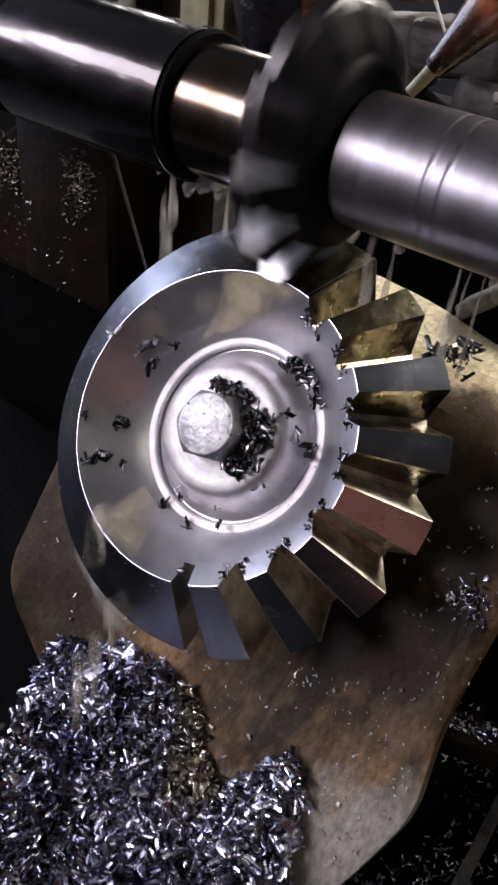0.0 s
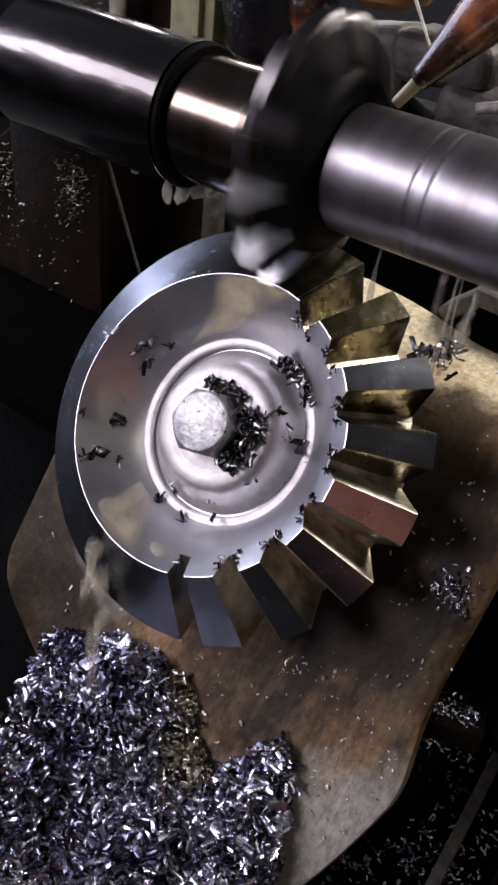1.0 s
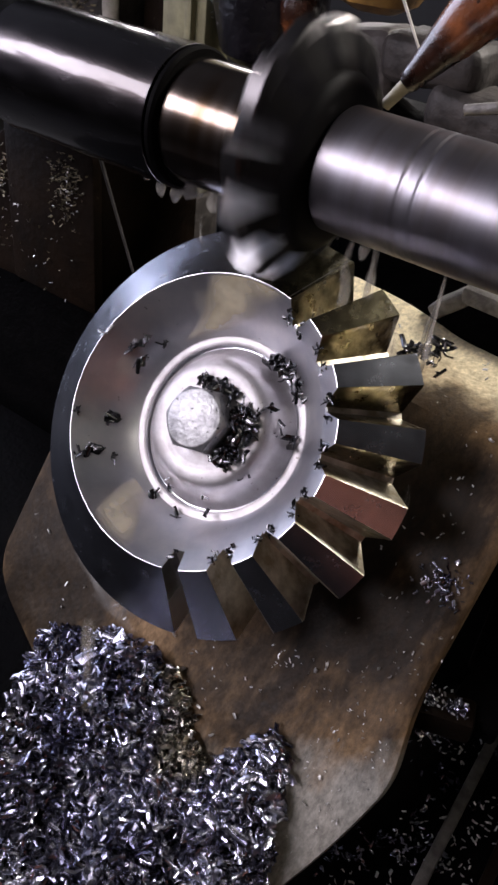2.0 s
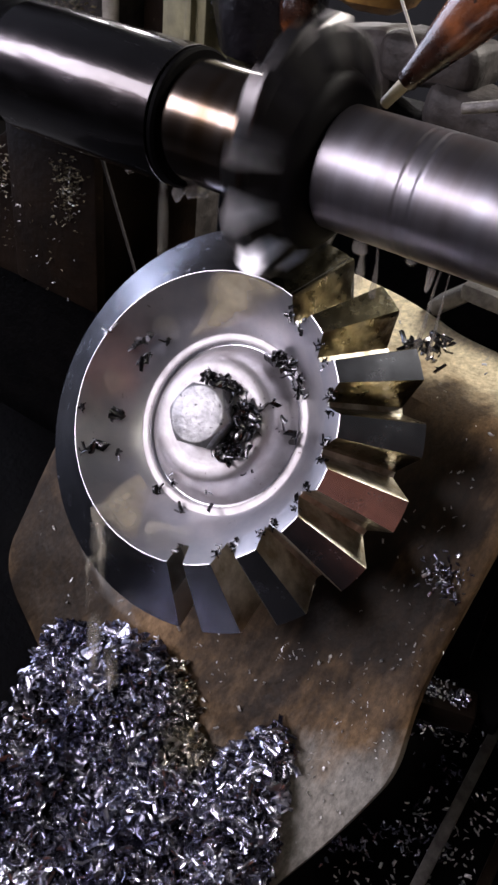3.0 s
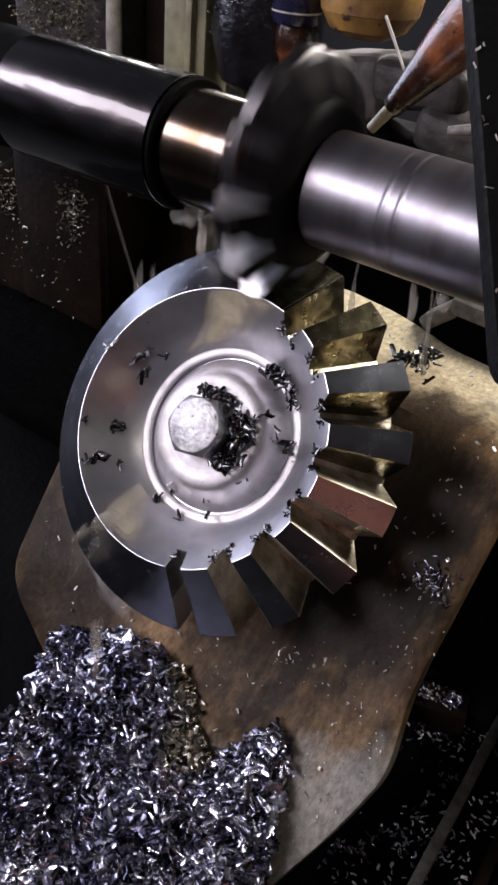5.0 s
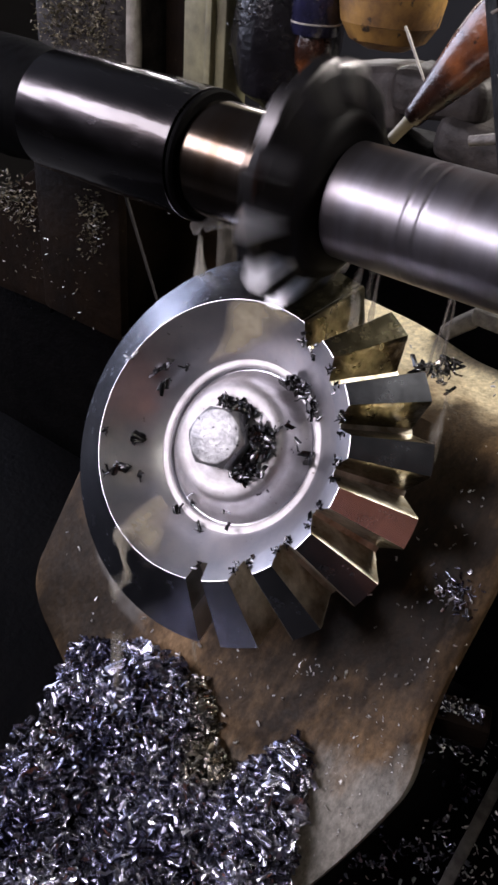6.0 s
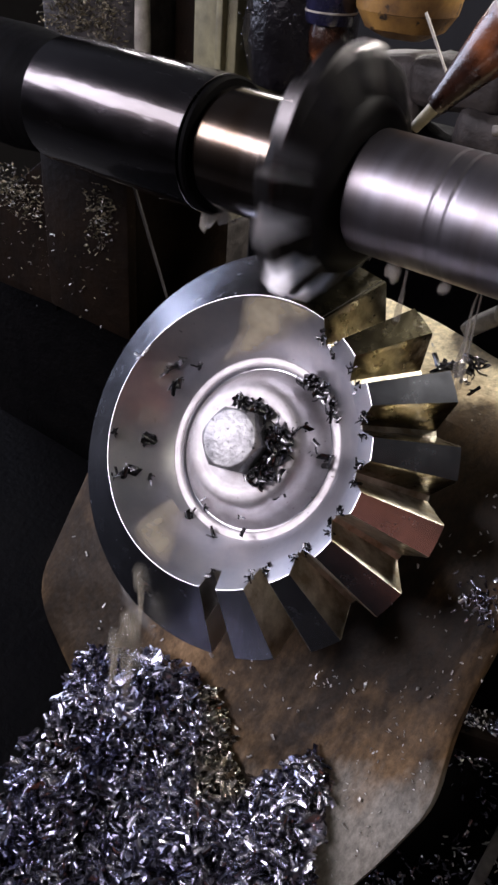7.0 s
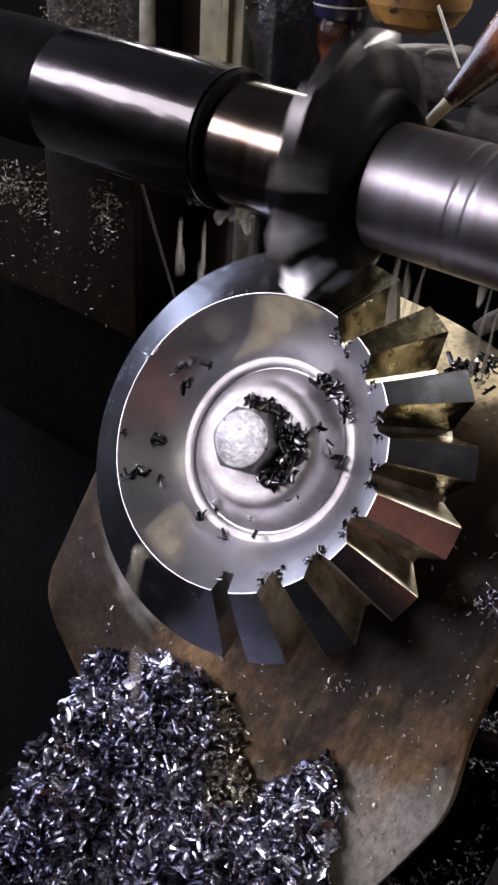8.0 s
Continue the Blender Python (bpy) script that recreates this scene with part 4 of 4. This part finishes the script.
flow_sheet([(114, 0.0650, 78, 0.0650), (122, 0.0540, 92, 0.0520), (133, 0.0480, 108, 0.0458), (146, 0.0445, 128, 0.0437)], "beige wedge of coolant running from the cutter over the gear", 1, STREAM)
flow_sheet([(236, 0.0470, 250, 0.0460), (238, 0.0530, 262, 0.0550), (242, 0.0600, 268, 0.0610), (245, 0.0650, 268, 0.0652)], "thin beige puddle of coolant at the gear's lower rim", 3, STREAM)
FLOWS = [film_piece("coolant_flow", 0, 16, 0.046 + 0.003 * k, 0.058 + 0.003 * k, FILM, "small wave of coolant sliding over the gear", 5 + k, 0.0011) for k in range(3)]


def drop(L, r, seed):
    rng = random.Random(seed)
    shape = ((0.02, 0.45), (0.07, 0.80), (0.14, 0.92), (0.22, 0.75), (0.32, 0.50), (0.45, 0.34), (0.58, 0.30), (0.70, 0.36), (0.80, 0.28), (0.92, 0.20))
    prof = [(0, 0.0)] + [(r * (w + 0.12 * rng.uniform(-1, 1)), L * f) for f, w in shape] + [(0, L)]
    bm = lathe(prof, 14)
    for v in bm.verts:
        v.co.x += 1.2 * r * noise.noise(Vector((v.co.z * 70, seed, 0)))
        v.co.y += 1.2 * r * noise.noise(Vector((v.co.z * 70, seed, 9)))
    bm.normal_update()
    roughen(bm, r * 0.35, 220, seed)
    ob = part("coolant_drop", bm, COOLANT)
    return tagged(ob, "falling strand of milky coolant under the arbor", "coolant", "falling coolant")


# place along the arbor, start height, length, thickness, period, phase
DROPS = [(-0.088, 0.086, 0.022, 0.0030, 0.40, 0.05), (-0.078, 0.086, 0.030, 0.0024, 0.53, 0.21), (-0.066, 0.088, 0.018, 0.0036, 0.47, 0.33), (-0.052, 0.089, 0.026, 0.0026, 0.61, 0.12),
         (-0.028, 0.086, 0.018, 0.0022, 0.43, 0.30), (-0.100, 0.085, 0.016, 0.0026, 0.67, 0.48), (0.028, 0.091, 0.030, 0.0024, 0.40, 0.18), (0.034, 0.091, 0.016, 0.0030, 0.57, 0.02),
         (0.050, 0.091, 0.016, 0.0028, 0.50, 0.36), (0.066, 0.091, 0.034, 0.0018, 0.63, 0.27), (0.080, 0.091, 0.018, 0.0026, 0.45, 0.10)]
DROPS += [(d[0] + 0.006, d[1], 0.8 * d[2], 0.85 * d[3], d[4] * 1.13, d[5] + 0.17) for d in DROPS[:10]]
FALLING = [(drop(1.6 * d[2], 1.15 * d[3], 90 + k), d) for k, d in enumerate(DROPS)]


# slugs that leap off the gear's rim: angle on the rim, length, thickness, period, phase, landing point
RUNS = [(246, 0.036, 0.0052, 0.23, 0.02, (-0.010, -0.074, -0.142)), (251, 0.030, 0.0044, 0.27, 0.15, (-0.018, -0.084, -0.144)), (243, 0.026, 0.0036, 0.37, 0.12, (-0.004, -0.070, -0.140)),
        (264, 0.034, 0.0026, 0.25, 0.07, (0.018, -0.040, -0.135)), (267, 0.028, 0.0028, 0.29, 0.21, (0.024, -0.046, -0.138)), (248, 0.028, 0.0040, 0.25, 0.14, (-0.012, -0.076, -0.142))]
RUNNING = []
for k, row in enumerate(RUNS):
    strand = drop(row[1], row[2], 130 + k)
    strand.data.materials[0] = FLOW
    strand["label"] = "beige strand of coolant running off the gear"
    RUNNING.append((strand, row))


def splash():
    """Spray that runs off over the gear's smooth cone and past its edge."""
    t = empty("coolant_splash", GEAR, "pale sheet of coolant spraying off the gear's lower edge", "coolant", "coolant")
    rng = random.Random(17)
    for k, (a0, a1, reach) in enumerate(((236, 256, 1.30), (246, 264, 1.50), (228, 243, 1.15), (254, 268, 1.20))):
        bm = bmesh.new()
        na, nl = 12, 14
        cols, fades = [], []
        for i in range(na + 1):
            col = []
            for j in range(nl + 1):
                f = -0.12 + (reach + 0.12) * j / nl
                r, h = TIP_F[0] + (TIP_B[0] - TIP_F[0]) * f, TIP_F[1] + (TIP_B[1] - TIP_F[1]) * f
                if f < 0:
                    h = TIP_F[1] - 0.004
                    h = max(h, TIP_F[1] + f * 0.03)
                a = radians(a0 + (a1 - a0) * (i / na) + 4 * noise.noise(Vector((j * 0.5, k, 2))))
                lift = 0.0026 + 0.0020 * noise.noise(Vector((i * 0.45, j * 0.45, k * 3))) ** 2 + (0.004 * max(0, f - 0.9))
                col.append(bm.verts.new((r * math.cos(a), r * math.sin(a), h + lift)))
                fades.append(max(0.0, math.sin(math.pi * i / na) * math.sin(math.pi * j / nl)) ** 0.7)
            cols.append(col)
        grid_faces(bm, cols, False)
        ob = part("sheet", bm, SPRAY, t)
        depth = ob.data.attributes.new("depth", "FLOAT", "POINT")
        for n_, f in enumerate(fades):
            depth.data[n_].value = f
    return t


SPLASH = splash()


def stream(L, r, seed):
    """A thin steady strand of coolant hanging from z = 0 down, its foot a little thicker."""
    n = 22
    prof = [(0, 0.0)] + [(r * (1.5 - 0.9 * math.sin(math.pi * min(1, 0.2 + k / n)) + 0.25 * noise.noise(Vector((k * 0.7, seed, 0)))), -L * k / n) for k in range(n + 1)] + [(0, -L)]
    bm = lathe(prof, 10)
    for v in bm.verts:
        v.co.x += 0.0014 * noise.noise(Vector((v.co.z * 60, seed, 0)))
    ob = part("coolant_stream", bm, DRIP)
    return tagged(ob, "thin clear strand of coolant running off the arbor", "coolant", "coolant strands")


STREAMS = [(stream(0.062, 0.00085, 1), (0.0645, 0.062, 0.0960)), (stream(0.058, 0.0006, 2), (0.0680, 0.061, 0.0955)), (stream(0.026, 0.0010, 3), (0.0390, 0.043, 0.0915))]


# ---- motion ----
def motions():
    step = -360 / TEETH * 2.58 / 3
    turns = [(k / FPS, pose(0, 0, 0, step * k)) for k in range(0, 241)]
    walk(CUT_TOOL, [(t, pose(-0.001, ARBOR_Y, ARBOR_Z) @ m) for t, m in turns])
    walk(ARBOR, [(t, pose(0, ARBOR_Y, ARBOR_Z) @ m) for t, m in turns])
    # each strand gathers inside the collar, falls freely into the tray and begins again
    for ob, (x, z, length, r, period, phase) in FALLING:
        rows, n = [], 0
        for k in range(0, 241):
            t = (k / FPS + phase) % period
            hang = 0.35 * period
            if t < hang:
                h = z + 0.010 - 0.012 * t / hang
            else:
                h = z - 0.002 - 0.5 * 9.81 * (t - hang) ** 2 - 0.25 * (t - hang)
            rows.append((k / FPS, pose(x, ARBOR_Y - 0.002, max(h - length * 0.5, -0.30), 0, 0, 40 * math.sin(k))))
        walk(ob, rows)
    # each slug gathers on the dished face, flies off the rim and sinks into the heap
    for ob, (angle, length, r, period, phase, land) in RUNNING:
        rows = []
        fall = 0.19
        a = radians(angle)
        start = GEAR @ Vector((0.0600 * math.cos(a), 0.0600 * math.sin(a), dish(0.0600, 0) + 0.001))
        end = Vector(land) - Vector((0, 0, 0.02))
        speed = (end - start) / fall + Vector((0, 0, 0.5 * 9.81 * fall))
        for k in range(0, 241):
            t = min(((k / FPS + phase) % period), fall)
            at = start + speed * t - Vector((0, 0, 4.905 * t * t))
            go = speed - Vector((0, 0, 9.81 * t))
            rows.append((k / FPS, Matrix.Translation(at) @ go.to_track_quat("Z", "Y").to_matrix().to_4x4()))
        walk(ob, rows)
    for n, ob in enumerate(FLOWS):
        rows = []
        period = 0.55 + 0.13 * n
        for k in range(0, 241):
            f = ((k / FPS + 0.2 * n) % period) / period
            a = 92 + 140 * f ** 1.4
            sink = -0.004 if f < 0.06 or f > 0.94 else 0.0
            rows.append((k / FPS, GEAR @ pose(0, 0, sink, 0, 0, a)))
        walk(ob, rows)
    # the thin strands sway
    for n, (ob, (x, y, z)) in enumerate(STREAMS):
        rows = []
        for k in range(0, 241, 3):
            t = k / FPS
            rows.append((t, pose(x + 0.0016 * math.sin(1.3 * t + 2 * n) + 0.0005 * math.sin(11 * t + n), y, z, 2.0 * math.sin(7.1 * t + n), 4 + 2.5 * math.sin(5.3 * t + 2 * n), 140 * math.sin(0.9 * t + n))))
        walk(ob, rows)
    rows = []
    for k in range(0, 241, 2):
        t = k / FPS
        a, b = math.sin(9.1 * t) * math.sin(2.3 * t + 1), math.sin(6.7 * t + 0.5)
        # it bursts out now and then, and lies flat in between
        burst = max(math.exp(-((t - c) / w) ** 2) for c, w in ((0.2, 0.2), (1.25, 0.25), (2.35, 0.2), (3.95, 0.18), (4.7, 0.2), (5.65, 0.35), (6.6, 0.12), (7.85, 0.22)))
        rows.append((t, GEAR @ pose(0, 0, 0.0004 + 0.001 * a - 0.012 * (1 - burst), 0, 0, 5 * b)))
    walk(SPLASH, rows)


motions()
